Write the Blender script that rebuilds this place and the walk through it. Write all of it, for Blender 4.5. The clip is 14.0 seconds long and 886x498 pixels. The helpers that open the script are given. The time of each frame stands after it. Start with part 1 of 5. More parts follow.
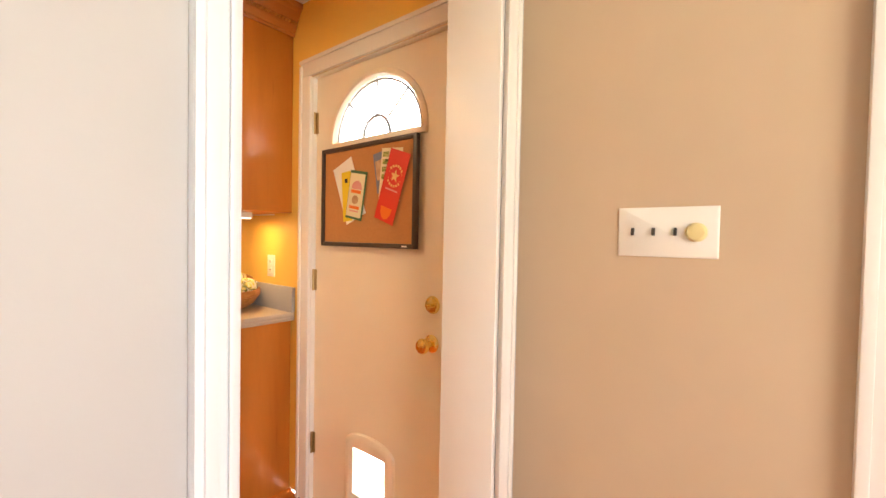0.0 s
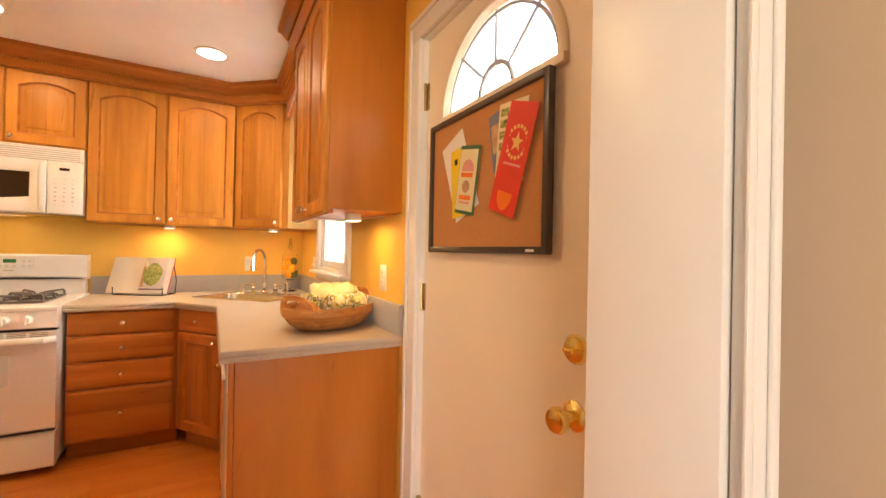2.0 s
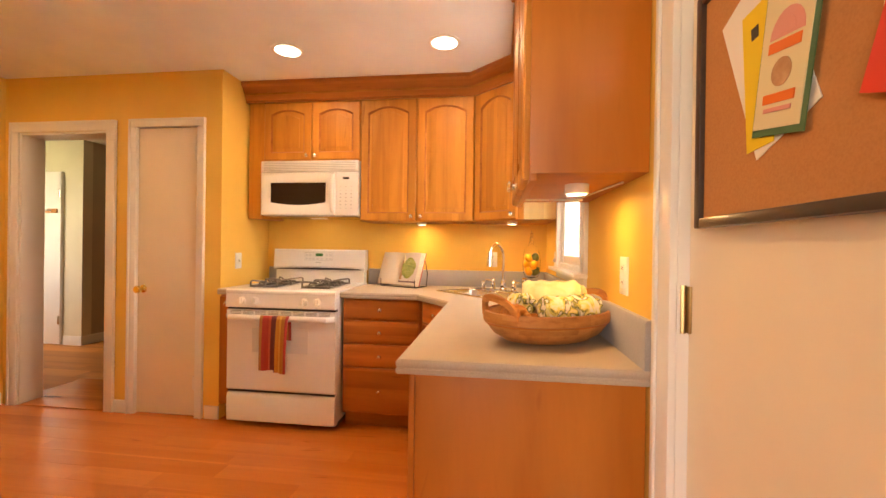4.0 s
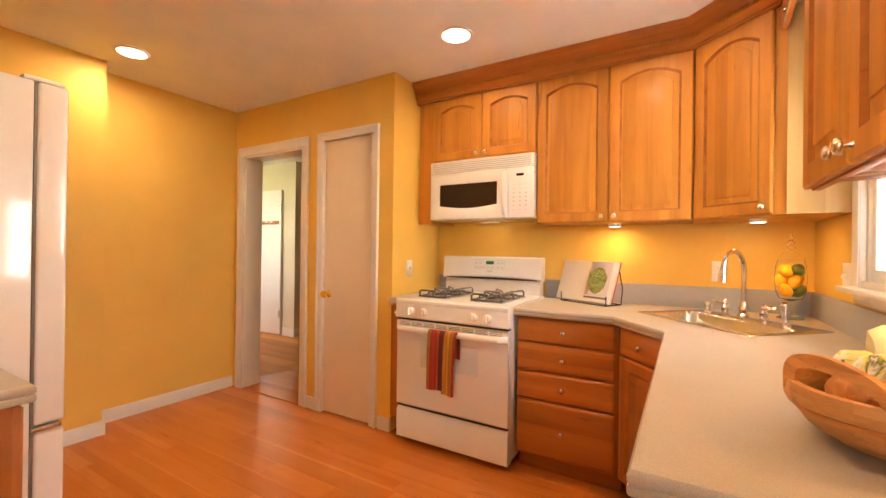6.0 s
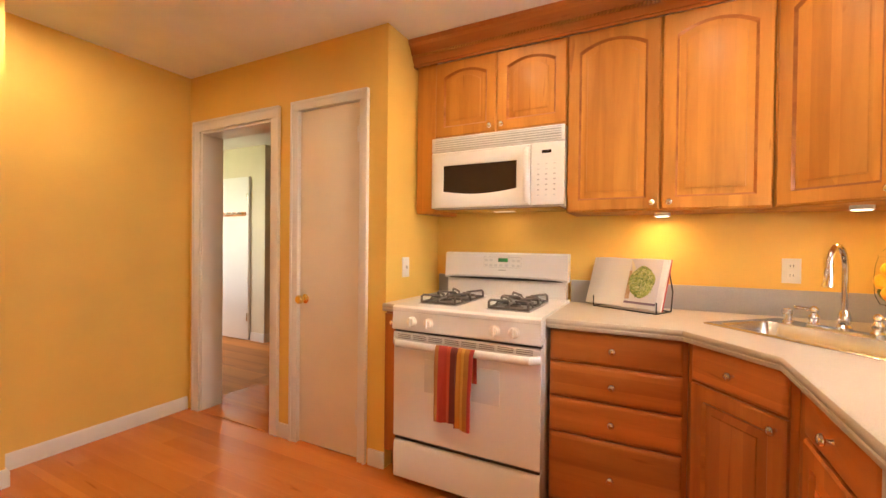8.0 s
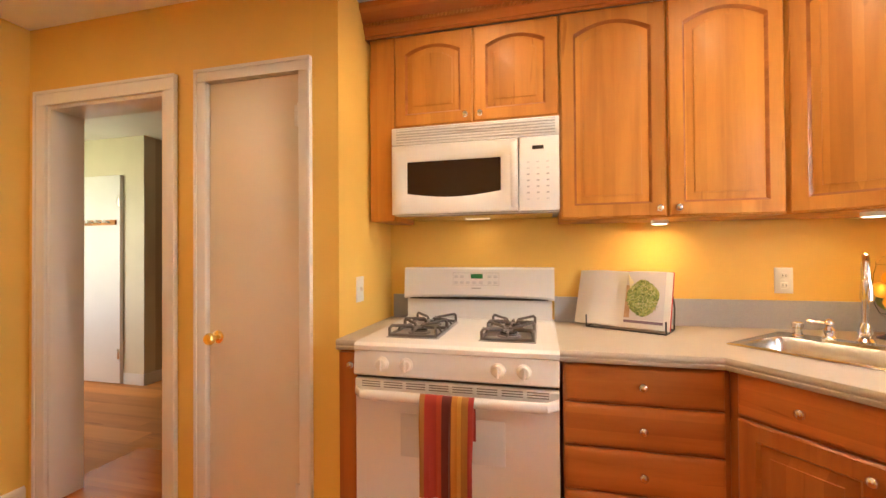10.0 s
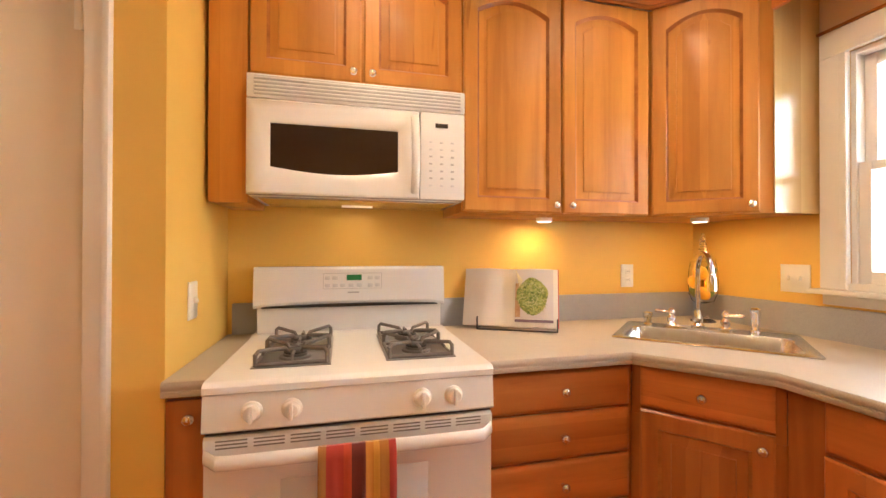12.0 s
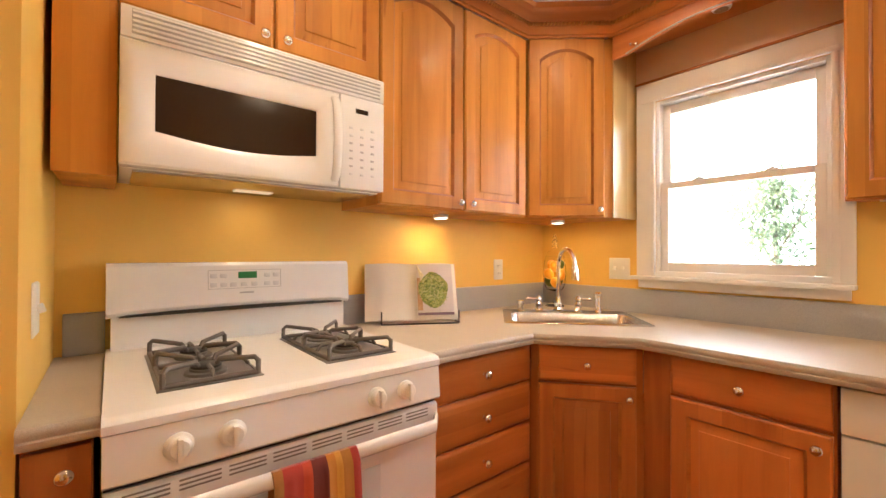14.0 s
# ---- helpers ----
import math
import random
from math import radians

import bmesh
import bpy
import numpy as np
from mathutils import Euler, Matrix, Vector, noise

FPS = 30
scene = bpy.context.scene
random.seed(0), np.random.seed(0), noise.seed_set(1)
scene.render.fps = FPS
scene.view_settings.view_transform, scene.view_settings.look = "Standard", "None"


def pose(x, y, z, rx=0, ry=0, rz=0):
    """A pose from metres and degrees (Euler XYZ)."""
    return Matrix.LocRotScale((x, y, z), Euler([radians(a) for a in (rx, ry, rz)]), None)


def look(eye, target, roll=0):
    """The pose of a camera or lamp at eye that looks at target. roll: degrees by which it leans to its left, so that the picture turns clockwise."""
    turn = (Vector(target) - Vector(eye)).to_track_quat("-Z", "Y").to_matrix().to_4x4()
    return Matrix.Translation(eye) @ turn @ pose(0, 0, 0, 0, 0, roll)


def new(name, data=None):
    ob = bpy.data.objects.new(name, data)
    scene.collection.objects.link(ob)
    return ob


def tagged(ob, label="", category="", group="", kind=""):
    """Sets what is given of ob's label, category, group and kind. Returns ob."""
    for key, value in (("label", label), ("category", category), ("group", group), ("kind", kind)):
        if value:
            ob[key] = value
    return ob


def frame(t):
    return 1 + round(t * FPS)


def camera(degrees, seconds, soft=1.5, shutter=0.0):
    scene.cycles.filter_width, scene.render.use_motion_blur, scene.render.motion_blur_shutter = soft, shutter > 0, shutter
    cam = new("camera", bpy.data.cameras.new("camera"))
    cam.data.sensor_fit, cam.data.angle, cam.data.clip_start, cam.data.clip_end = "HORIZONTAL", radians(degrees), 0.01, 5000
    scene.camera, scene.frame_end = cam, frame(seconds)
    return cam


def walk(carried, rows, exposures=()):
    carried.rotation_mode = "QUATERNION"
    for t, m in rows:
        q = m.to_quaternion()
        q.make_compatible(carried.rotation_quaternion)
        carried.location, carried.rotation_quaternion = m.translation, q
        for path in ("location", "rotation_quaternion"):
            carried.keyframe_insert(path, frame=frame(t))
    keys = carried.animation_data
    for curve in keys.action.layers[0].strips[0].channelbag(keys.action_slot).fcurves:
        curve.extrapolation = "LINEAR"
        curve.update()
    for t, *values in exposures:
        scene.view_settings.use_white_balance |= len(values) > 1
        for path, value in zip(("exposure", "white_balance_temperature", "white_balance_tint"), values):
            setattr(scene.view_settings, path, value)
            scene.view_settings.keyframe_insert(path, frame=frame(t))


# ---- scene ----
cam = camera(94.4, 14.0)
PATH = [
    (0, (4.032, -1.161, 1.302), (2.791, 0.407, 1.251), 1.1),
    (0.2, (4.014, -1.116, 1.3), (2.743, 0.427, 1.247), 0.9),
    (0.5, (3.975, -1.029, 1.298), (2.624, 0.445, 1.239), 0.5),
    (1, (3.895, -0.916, 1.294), (2.422, 0.436, 1.239), 0.6),
    (1.5, (3.798, -0.815, 1.283), (2.194, 0.38, 1.261), 0.3),
    (2, (3.694, -0.682, 1.261), (1.951, 0.298, 1.274), 1.2),
    (2.5, (3.59, -0.556, 1.26), (1.71, 0.126, 1.284), 1.6),
    (3, (3.508, -0.471, 1.264), (1.541, -0.109, 1.264), 1.2),
    (3.5, (3.375, -0.415, 1.228), (1.376, -0.346, 1.237), 1.0),
    (4, (3.245, -0.393, 1.215), (1.261, -0.646, 1.21), 0.8),
    (6.5, (2.737, -0.674, 1.235), (1.034, -1.722, 1.244), 0.8),
    (7, (2.648, -0.772, 1.224), (0.921, -1.78, 1.232), 1.0),
    (7.5, (2.547, -0.877, 1.23), (0.795, -1.841, 1.217), 0.9),
    (10, (2.162, -1.464, 1.263), (0.219, -1.938, 1.284), -0.4),
    (10.5, (2.07, -1.562, 1.278), (0.09, -1.842, 1.298), -0.4),
    (11, (2.01, -1.671, 1.274), (0.01, -1.684, 1.311), -0.2),
    (11.5, (1.913, -1.759, 1.252), (-0.072, -1.52, 1.286), -0.1),
    (12, (1.83, -1.836, 1.252), (-0.113, -1.361, 1.265), 0.1),
    (12.5, (1.775, -1.922, 1.247), (-0.102, -1.23, 1.262), 0.4),
    (13, (1.744, -2.023, 1.254), (-0.04, -1.12, 1.276), 0.7),
    (13.5, (1.705, -2.112, 1.247), (0.03, -1.019, 1.273), 0.6),
    (14, (1.652, -2.161, 1.224), (0.097, -0.903, 1.244), 0.2),
]
walk(cam, [(t, look(eye, target, roll)) for t, eye, target, roll in PATH], exposures=((0, 4.0, 7150, 12), (2, 3.85, 7600, 14), (4, 3.85, 8000, 18), (7, 3.9, 7000, 14), (10.5, 3.85, 6450, 10), (14, 3.75, 6200, 10)))

# ---- world, sun, large lights ----
world = bpy.data.worlds.new("world")
scene.world = world
world.use_nodes = True
wn = world.node_tree
sky = wn.nodes.new("ShaderNodeTexSky")
sky.sky_type = "NISHITA"
sky.sun_disc = False
sky.sun_elevation = radians(55)
sky.sun_rotation = radians(270)
wn.nodes["Background"].inputs["Strength"].default_value = 0.05
wn.links.new(sky.outputs[0], wn.nodes["Background"].inputs["Color"])

sun = new("sun", bpy.data.lights.new("sun", "SUN"))
sun.data.energy, sun.data.angle, sun.data.color = 5.0, radians(0.5), (1, 0.95, 0.88)
sun.matrix_world = look((-7, 4, 10), (0, 4, 0))

CEIL = 2.437
WARM = (1.0, 0.74, 0.45)


def area_lamp(name, eye, target, size, size_y, watts, color, shape="RECTANGLE"):
    d = bpy.data.lights.new(name, "AREA")
    d.shape, d.size, d.size_y, d.energy, d.color = shape, size, size_y, watts, color
    ob = new(name, d)
    ob.matrix_world = look(eye, target)
    return ob


# x, y, watts, beam in degrees; the last is unseen, added as fill
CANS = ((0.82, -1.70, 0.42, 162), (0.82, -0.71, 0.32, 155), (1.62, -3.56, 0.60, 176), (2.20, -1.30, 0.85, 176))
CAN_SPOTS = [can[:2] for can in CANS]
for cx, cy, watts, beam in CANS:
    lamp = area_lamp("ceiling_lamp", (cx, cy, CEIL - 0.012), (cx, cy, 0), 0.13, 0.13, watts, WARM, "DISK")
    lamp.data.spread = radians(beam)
PUCKS = ((0.142, -0.954), (0.313, -0.277), (1.93, -0.145))
for cx, cy in PUCKS:
    area_lamp("puck_lamp", (cx, cy, 1.383), (cx, cy, 0), 0.05, 0.05, 0.10, (1.0, 0.62, 0.25), "DISK")
area_lamp("hood_lamp", (0.143, -1.783, 1.428), (0.143, -1.783, 0), 0.12, 0.05, 0.02, WARM)
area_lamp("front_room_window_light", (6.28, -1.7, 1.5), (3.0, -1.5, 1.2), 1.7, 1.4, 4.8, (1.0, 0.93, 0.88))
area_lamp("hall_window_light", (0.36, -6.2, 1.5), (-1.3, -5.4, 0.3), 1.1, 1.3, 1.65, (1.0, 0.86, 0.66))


# ---- materials ----
def mat(name):
    m = bpy.data.materials.new(name)
    m.use_nodes = True
    return m, m.node_tree, m.node_tree.nodes["Principled BSDF"]


def link(nt, a, b):
    nt.links.new(a, b)


def coords(nt, scale=(1, 1, 1), shift=True):
    tc = nt.nodes.new("ShaderNodeTexCoord")
    mp = nt.nodes.new("ShaderNodeMapping")
    mp.inputs["Scale"].default_value = scale
    src = tc.outputs["Object"]
    if shift:
        oi = nt.nodes.new("ShaderNodeObjectInfo")
        mul = nt.nodes.new("ShaderNodeVectorMath")
        mul.operation = "SCALE"
        mul.inputs[0].default_value = (7.3, 5.1, 9.7)
        link(nt, oi.outputs["Random"], mul.inputs["Scale"])
        add = nt.nodes.new("ShaderNodeVectorMath")
        add.operation = "ADD"
        link(nt, src, add.inputs[0])
        link(nt, mul.outputs[0], add.inputs[1])
        src = add.outputs[0]
    link(nt, src, mp.inputs["Vector"])
    return mp.outputs[0]


def noise_tex(nt, vec, scale, detail=4, rough=0.55, dist=0.0):
    n = nt.nodes.new("ShaderNodeTexNoise")
    n.inputs["Scale"].default_value = scale
    n.inputs["Detail"].default_value = detail
    n.inputs["Roughness"].default_value = rough
    n.inputs["Distortion"].default_value = dist
    link(nt, vec, n.inputs["Vector"])
    return n.outputs["Fac"]


def ramp(nt, fac, stops, interp="LINEAR"):
    r = nt.nodes.new("ShaderNodeValToRGB")
    r.color_ramp.interpolation = interp
    els = r.color_ramp.elements
    while len(els) < len(stops):
        els.new(0.5)
    for e, (p, c) in zip(els, stops):
        e.position, e.color = p, (*c, 1)
    link(nt, fac, r.inputs["Fac"])
    return r.outputs["Color"]


def mixc(nt, a, b, fac, mode="MIX"):
    m = nt.nodes.new("ShaderNodeMix")
    m.data_type, m.blend_type = "RGBA", mode
    if isinstance(fac, float):
        m.inputs[0].default_value = fac
    else:
        link(nt, fac, m.inputs[0])
    link(nt, a, m.inputs[6])
    link(nt, b, m.inputs[7])
    return m.outputs[2]


def bump(nt, b, fac, strength, dist=0.002):
    n = nt.nodes.new("ShaderNodeBump")
    n.inputs["Strength"].default_value = strength
    n.inputs["Distance"].default_value = dist
    link(nt, fac, n.inputs["Height"])
    link(nt, n.outputs[0], b.inputs["Normal"])


def dim(c, f):
    return tuple(v * f for v in c)


def paint(name, color, rough=0.5, var=0.06, tex=0.15, coat=0.0, scale=120):
    """Painted or moulded surface: slight mottling, fine roller or cast texture."""
    m, nt, b = mat(name)
    v = coords(nt)
    big = noise_tex(nt, v, 2.3, 3)
    link(nt, ramp(nt, big, ((0.3, dim(color, 1 - var)), (0.7, dim(color, 1 + var * 0.4)))), b.inputs["Base Color"])
    fine = noise_tex(nt, v, scale, 2)
    bump(nt, b, fine, tex, 0.001)
    r = nt.nodes.new("ShaderNodeMapRange")
    r.inputs["To Min"].default_value, r.inputs["To Max"].default_value = rough * 0.85, min(1, rough * 1.15)
    link(nt, noise_tex(nt, v, 9, 4), r.inputs["Value"])
    link(nt, r.outputs[0], b.inputs["Roughness"])
    b.inputs["Coat Weight"].default_value = coat
    return m


def wood(name, light, mid, dark, scale, rough=0.32, coat=0.15, spread=0.35):
    """Lacquered wood: stretched grain, broad colour bands and a few dark streaks."""
    m, nt, b = mat(name)
    v = coords(nt, scale)
    grain = noise_tex(nt, v, 4.0, 5, 0.55, 0.9)
    band = noise_tex(nt, v, 1.1, 3, 0.5, 0.4)
    c1 = ramp(nt, grain, ((0.28, mid), (0.55, light), (0.8, mid)))
    c2 = ramp(nt, band, ((0.3, dark), (0.48, mid), (0.7, light)))
    col = mixc(nt, c1, c2, 0.62)
    knots = noise_tex(nt, v, 2.6, 2, 0.4, 1.2)
    kf = ramp(nt, knots, ((0.70, (1, 1, 1)), (0.78, (0.55, 0.42, 0.36))))
    col = mixc(nt, col, kf, 0.6, "MULTIPLY")
    sn = nt.nodes.new("ShaderNodeVectorMath")
    sn.operation = "SNAP"
    link(nt, v, sn.inputs[0])
    sn.inputs[1].default_value = tuple(0.62 if k > 5 else 50.0 for k in scale)
    wnz = nt.nodes.new("ShaderNodeTexWhiteNoise")
    link(nt, sn.outputs[0], wnz.inputs["Vector"])
    col = mixc(nt, col, ramp(nt, wnz.outputs["Value"], ((0.0, (0.66, 0.59, 0.54)), (1.0, (1.0, 1.0, 1.0)))), 0.55, "MULTIPLY")
    oi = nt.nodes.new("ShaderNodeObjectInfo")
    hs = nt.nodes.new("ShaderNodeHueSaturation")
    r = nt.nodes.new("ShaderNodeMapRange")
    r.inputs["To Min"].default_value, r.inputs["To Max"].default_value = 1 - spread / 2, 1 + spread / 2
    link(nt, oi.outputs["Random"], r.inputs["Value"])
    link(nt, r.outputs[0], hs.inputs["Value"])
    link(nt, col, hs.inputs["Color"])
    link(nt, hs.outputs[0], b.inputs["Base Color"])
    b.inputs["Roughness"].default_value = rough
    b.inputs["Coat Weight"].default_value = coat
    b.inputs["Coat Roughness"].default_value = 0.2
    b.inputs["Specular IOR Level"].default_value = 0.3
    bump(nt, b, grain, 0.06, 0.0005)
    return m


def metal(name, color, rough=0.2, scratch=0.1):
    m, nt, b = mat(name)
    v = coords(nt)
    n = noise_tex(nt, v, 40, 4)
    link(nt, ramp(nt, n, ((0.3, dim(color, 0.9)), (0.7, color))), b.inputs["Base Color"])
    b.inputs["Metallic"].default_value = 1
    b.inputs["Roughness"].default_value = rough
    bump(nt, b, n, scratch, 0.0003)
    return m


def glow(name, color, strength):
    m, nt, b = mat(name)
    b.inputs["Base Color"].default_value = (*color, 1)
    b.inputs["Emission Color"].default_value = (*color, 1)
    b.inputs["Emission Strength"].default_value = strength
    return m


def glass(name, rough=0.0, tint=(1, 1, 1)):
    m, nt, b = mat(name)
    b.inputs["Base Color"].default_value = (*tint, 1)
    b.inputs["Transmission Weight"].default_value = 1
    b.inputs["Roughness"].default_value = rough
    b.inputs["IOR"].default_value = 1.45
    return m


YELLOW = paint("yellow_wall_paint", (0.83, 0.525, 0.115), 0.55)
TAN = paint("tan_wall_paint", (0.56, 0.42, 0.29), 0.6)
PALE = paint("pale_wall_paint", (0.46, 0.455, 0.47), 0.6)
CREAMWALL = paint("cream_wall_paint", (0.70, 0.52, 0.36), 0.55)
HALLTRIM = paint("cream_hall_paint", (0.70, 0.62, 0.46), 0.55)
# Darker than the pale hall wall; shade of the turned-away side is included.
HALLSHADE = paint("shaded_hall_paint", (0.50, 0.40, 0.28), 0.6)
CEILING = paint("ceiling_paint", (0.86, 0.85, 0.84), 0.75, tex=0.3)
TRIM = paint("white_trim_paint", (0.80, 0.77, 0.73), 0.35, var=0.04)
# Trim white, blued by the cool daylight that falls on the far jamb.
DAYLITWHITE = paint("daylit_white_paint", (0.71, 0.75, 0.81), 0.45, var=0.04)
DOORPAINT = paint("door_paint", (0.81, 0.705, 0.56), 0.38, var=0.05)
VENEER = wood("panel_veneer", (0.60, 0.215, 0.036), (0.52, 0.172, 0.027), (0.40, 0.118, 0.018), (5, 5, 0.7), 0.42, 0.10, 0.12)
WOOD_V = wood("cabinet_wood_upright_grain", (0.68, 0.300, 0.056), (0.58, 0.238, 0.042), (0.41, 0.150, 0.025), (9, 9, 0.9), 0.47, 0.06, 0.24)
WOOD_H = wood("cabinet_wood_level_grain", (0.61, 0.215, 0.052), (0.51, 0.165, 0.038), (0.36, 0.11, 0.024), (1.0, 1.0, 11))
WOOD_D = wood("crown_wood", (0.54, 0.20, 0.048), (0.45, 0.155, 0.035), (0.32, 0.10, 0.022), (1.2, 1.2, 14))
WOOD_L = wood("base_cabinet_wood", (0.60, 0.210, 0.050), (0.50, 0.160, 0.036), (0.34, 0.10, 0.022), (9, 9, 0.9))
FLOOR_W = wood("kitchen_floor_wood", (0.68, 0.220, 0.046), (0.61, 0.187, 0.038), (0.53, 0.15, 0.029), (8, 0.8, 8), 0.24, 0.3, 0.07)
OAK = wood("hall_floor_oak", (0.68, 0.29, 0.085), (0.60, 0.24, 0.066), (0.49, 0.18, 0.048), (8, 0.8, 8), 0.5, 0.03, 0.3)
UNDERFLOOR = paint("dark_gap", (0.12, 0.045, 0.015), 0.8)
WHITE = paint("white_enamel", (0.80, 0.79, 0.77), 0.22, var=0.02, tex=0.02, coat=0.4)
WHITEPL = paint("white_plastic", (0.80, 0.77, 0.71), 0.35, var=0.02, tex=0.04)
IVORY = paint("ivory_plastic", (0.75, 0.62, 0.30), 0.35, var=0.03, tex=0.03)
GREYPRINT = paint("grey_print", (0.45, 0.44, 0.43), 0.5)
SLOT = paint("shaded_slot", (0.22, 0.19, 0.17), 0.6)
LIGHTPRINT = paint("faint_grey_enamel", (0.66, 0.66, 0.66), 0.25, var=0.02, tex=0.02)
BLACKGLASS = paint("dark_glass", (0.03, 0.018, 0.012), 0.10, var=0.1, tex=0.0, coat=0.2)
BLACK = paint("black_plastic", (0.03, 0.028, 0.026), 0.45)
IRON = paint("grey_cast_iron", (0.15, 0.13, 0.12), 0.5, var=0.2, tex=0.4)
WELL = paint("burner_well_enamel", (0.22, 0.20, 0.19), 0.3, var=0.35)
BLACKWIRE = paint("black_wire", (0.02, 0.018, 0.018), 0.4)
DARKFRAME = paint("dark_brown_frame", (0.045, 0.028, 0.022), 0.35, coat=0.2)
BRASS = metal("polished_brass", (0.93, 0.71, 0.26), 0.2)
AGEDBRASS = metal("aged_brass", (0.50, 0.36, 0.17), 0.35)
NICKEL = metal("brushed_nickel", (0.78, 0.74, 0.67), 0.2)
LEAD = paint("grey_lead", (0.36, 0.36, 0.37), 0.5)
CHROME = metal("chrome", (0.85, 0.85, 0.85), 0.07, 0.02)
STEEL = metal("stainless_steel", (0.66, 0.64, 0.61), 0.24, 0.2)
GLASS = glass("clear_glass")
# Veneer tone made paler by window light put into the colour.
MAPLE = wood("window_lit_maple", (0.64, 0.44, 0.19), (0.58, 0.39, 0.16), (0.52, 0.33, 0.13), (7, 7, 0.8), 0.26, 0.3, 0.05)
SOLIDGLASS = glass("solid_glass", 0.03)
JARGLASS = glass("thin_jar_glass")
JARGLASS.node_tree.nodes["Principled BSDF"].inputs["IOR"].default_value = 1.06
HOODLENS = glow("hood_lamp_lens", (1.0, 0.82, 0.55), 0.035)
LENS = glow("lamp_lens", (1.0, 0.90, 0.74), 0.75)
PUCKLENS = glow("puck_lens", (1.0, 0.88, 0.62), 0.5)
GREENLED = glow("green_display", (0.010, 0.13, 0.030), 0.02)
SKYGLOW = glow("outside_haze", (0.90, 0.96, 1.0), 1.75)
PETFLAP = glass("clear_flap", 0.05, (0.95, 0.97, 1.0))


def laminate(name, color):
    """Fine speckled laminate."""
    m, nt, b = mat(name)
    v = coords(nt)
    fine = noise_tex(nt, v, 420, 2)
    big = noise_tex(nt, v, 5, 4)
    c = mixc(nt, ramp(nt, fine, ((0.35, dim(color, 0.72)), (0.6, color))), ramp(nt, big, ((0.3, dim(color, 0.86)), (0.7, color))), 0.5)
    link(nt, c, b.inputs["Base Color"])
    b.inputs["Roughness"].default_value = 0.46
    return m


def cork():
    m, nt, b = mat("cork")
    v = coords(nt)
    n = noise_tex(nt, v, 260, 4)
    link(nt, ramp(nt, n, ((0.3, (0.455, 0.196, 0.066)), (0.6, (0.505, 0.225, 0.079)))), b.inputs["Base Color"])
    b.inputs["Roughness"].default_value = 0.9
    bump(nt, b, n, 0.2)
    return m


def stripes(name, stops, lo, hi, axis):
    """Woven cloth with stripes across one axis of its own coordinates."""
    m, nt, b = mat(name)
    tc = nt.nodes.new("ShaderNodeTexCoord")
    sp = nt.nodes.new("ShaderNodeSeparateXYZ")
    link(nt, tc.outputs["Object"], sp.inputs[0])
    r = nt.nodes.new("ShaderNodeMapRange")
    r.inputs["From Min"].default_value, r.inputs["From Max"].default_value = lo, hi
    link(nt, sp.outputs[axis], r.inputs["Value"])
    col = ramp(nt, r.outputs[0], stops, "CONSTANT")
    weave = noise_tex(nt, tc.outputs["Object"], 700, 2)
    col = mixc(nt, col, ramp(nt, weave, ((0.3, (0.7, 0.7, 0.7)), (0.7, (1, 1, 1)))), 0.7, "MULTIPLY")
    link(nt, col, b.inputs["Base Color"])
    b.inputs["Roughness"].default_value = 0.9
    b.inputs["Sheen Weight"].default_value = 0.2
    bump(nt, b, weave, 0.4, 0.001)
    return m


def patterned(name, stops, scale, rough=0.85):
    m, nt, b = mat(name)
    v = coords(nt)
    n = noise_tex(nt, v, scale, 3, 0.5, 0.8)
    link(nt, ramp(nt, n, stops), b.inputs["Base Color"])
    b.inputs["Roughness"].default_value = rough
    bump(nt, b, noise_tex(nt, v, 500, 2), 0.25, 0.001)
    return m


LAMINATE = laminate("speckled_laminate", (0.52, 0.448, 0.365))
# Worktop laminate again, cooled by the daylight on its upright face.
SPLASH = laminate("daylit_backsplash_laminate", (0.39, 0.39, 0.415))
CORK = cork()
TOWEL = stripes("striped_towel_cloth", (
    (0.0, (0.36, 0.15, 0.025)), (0.10, (0.40, 0.035, 0.02)), (0.32, (0.50, 0.06, 0.02)), (0.42, (0.15, 0.02, 0.015)),
    (0.60, (0.52, 0.20, 0.02)), (0.70, (0.62, 0.30, 0.04)), (0.78, (0.40, 0.16, 0.02)), (0.90, (0.36, 0.03, 0.02))),
    -0.0975, 0.0975, "Y")
CREAMCLOTH = patterned("cream_cloth", ((0.35, (0.72, 0.60, 0.30)), (0.65, (0.80, 0.72, 0.45))), 20)
LEAFCLOTH = patterned("leaf_print_cloth", ((0.40, (0.78, 0.74, 0.62)), (0.50, (0.72, 0.62, 0.16)), (0.56, (0.10, 0.13, 0.03)), (0.62, (0.76, 0.72, 0.60))), 24)
BASKET = wood("basket_chip_wood", (0.66, 0.32, 0.11), (0.54, 0.23, 0.07), (0.34, 0.12, 0.035), (14, 14, 40), 0.55, 0.03)
LEMON = patterned("yellow_fruit_skin", ((0.3, (0.82, 0.33, 0.015)), (0.7, (0.86, 0.44, 0.03))), 30, 0.4)
LIME = patterned("green_fruit_skin", ((0.3, (0.10, 0.12, 0.02)), (0.7, (0.18, 0.20, 0.04))), 30, 0.4)
PAPER = paint("paper", (0.78, 0.74, 0.68), 0.7, tex=0.05)
YELLOWPAPER = paint("yellow_paper", (0.80, 0.58, 0.03), 0.6, tex=0.05)
CREAMPAPER = paint("cream_print", (0.75, 0.66, 0.42), 0.55, tex=0.05)
GREENPAPER = paint("green_print", (0.06, 0.15, 0.06), 0.5, tex=0.05)
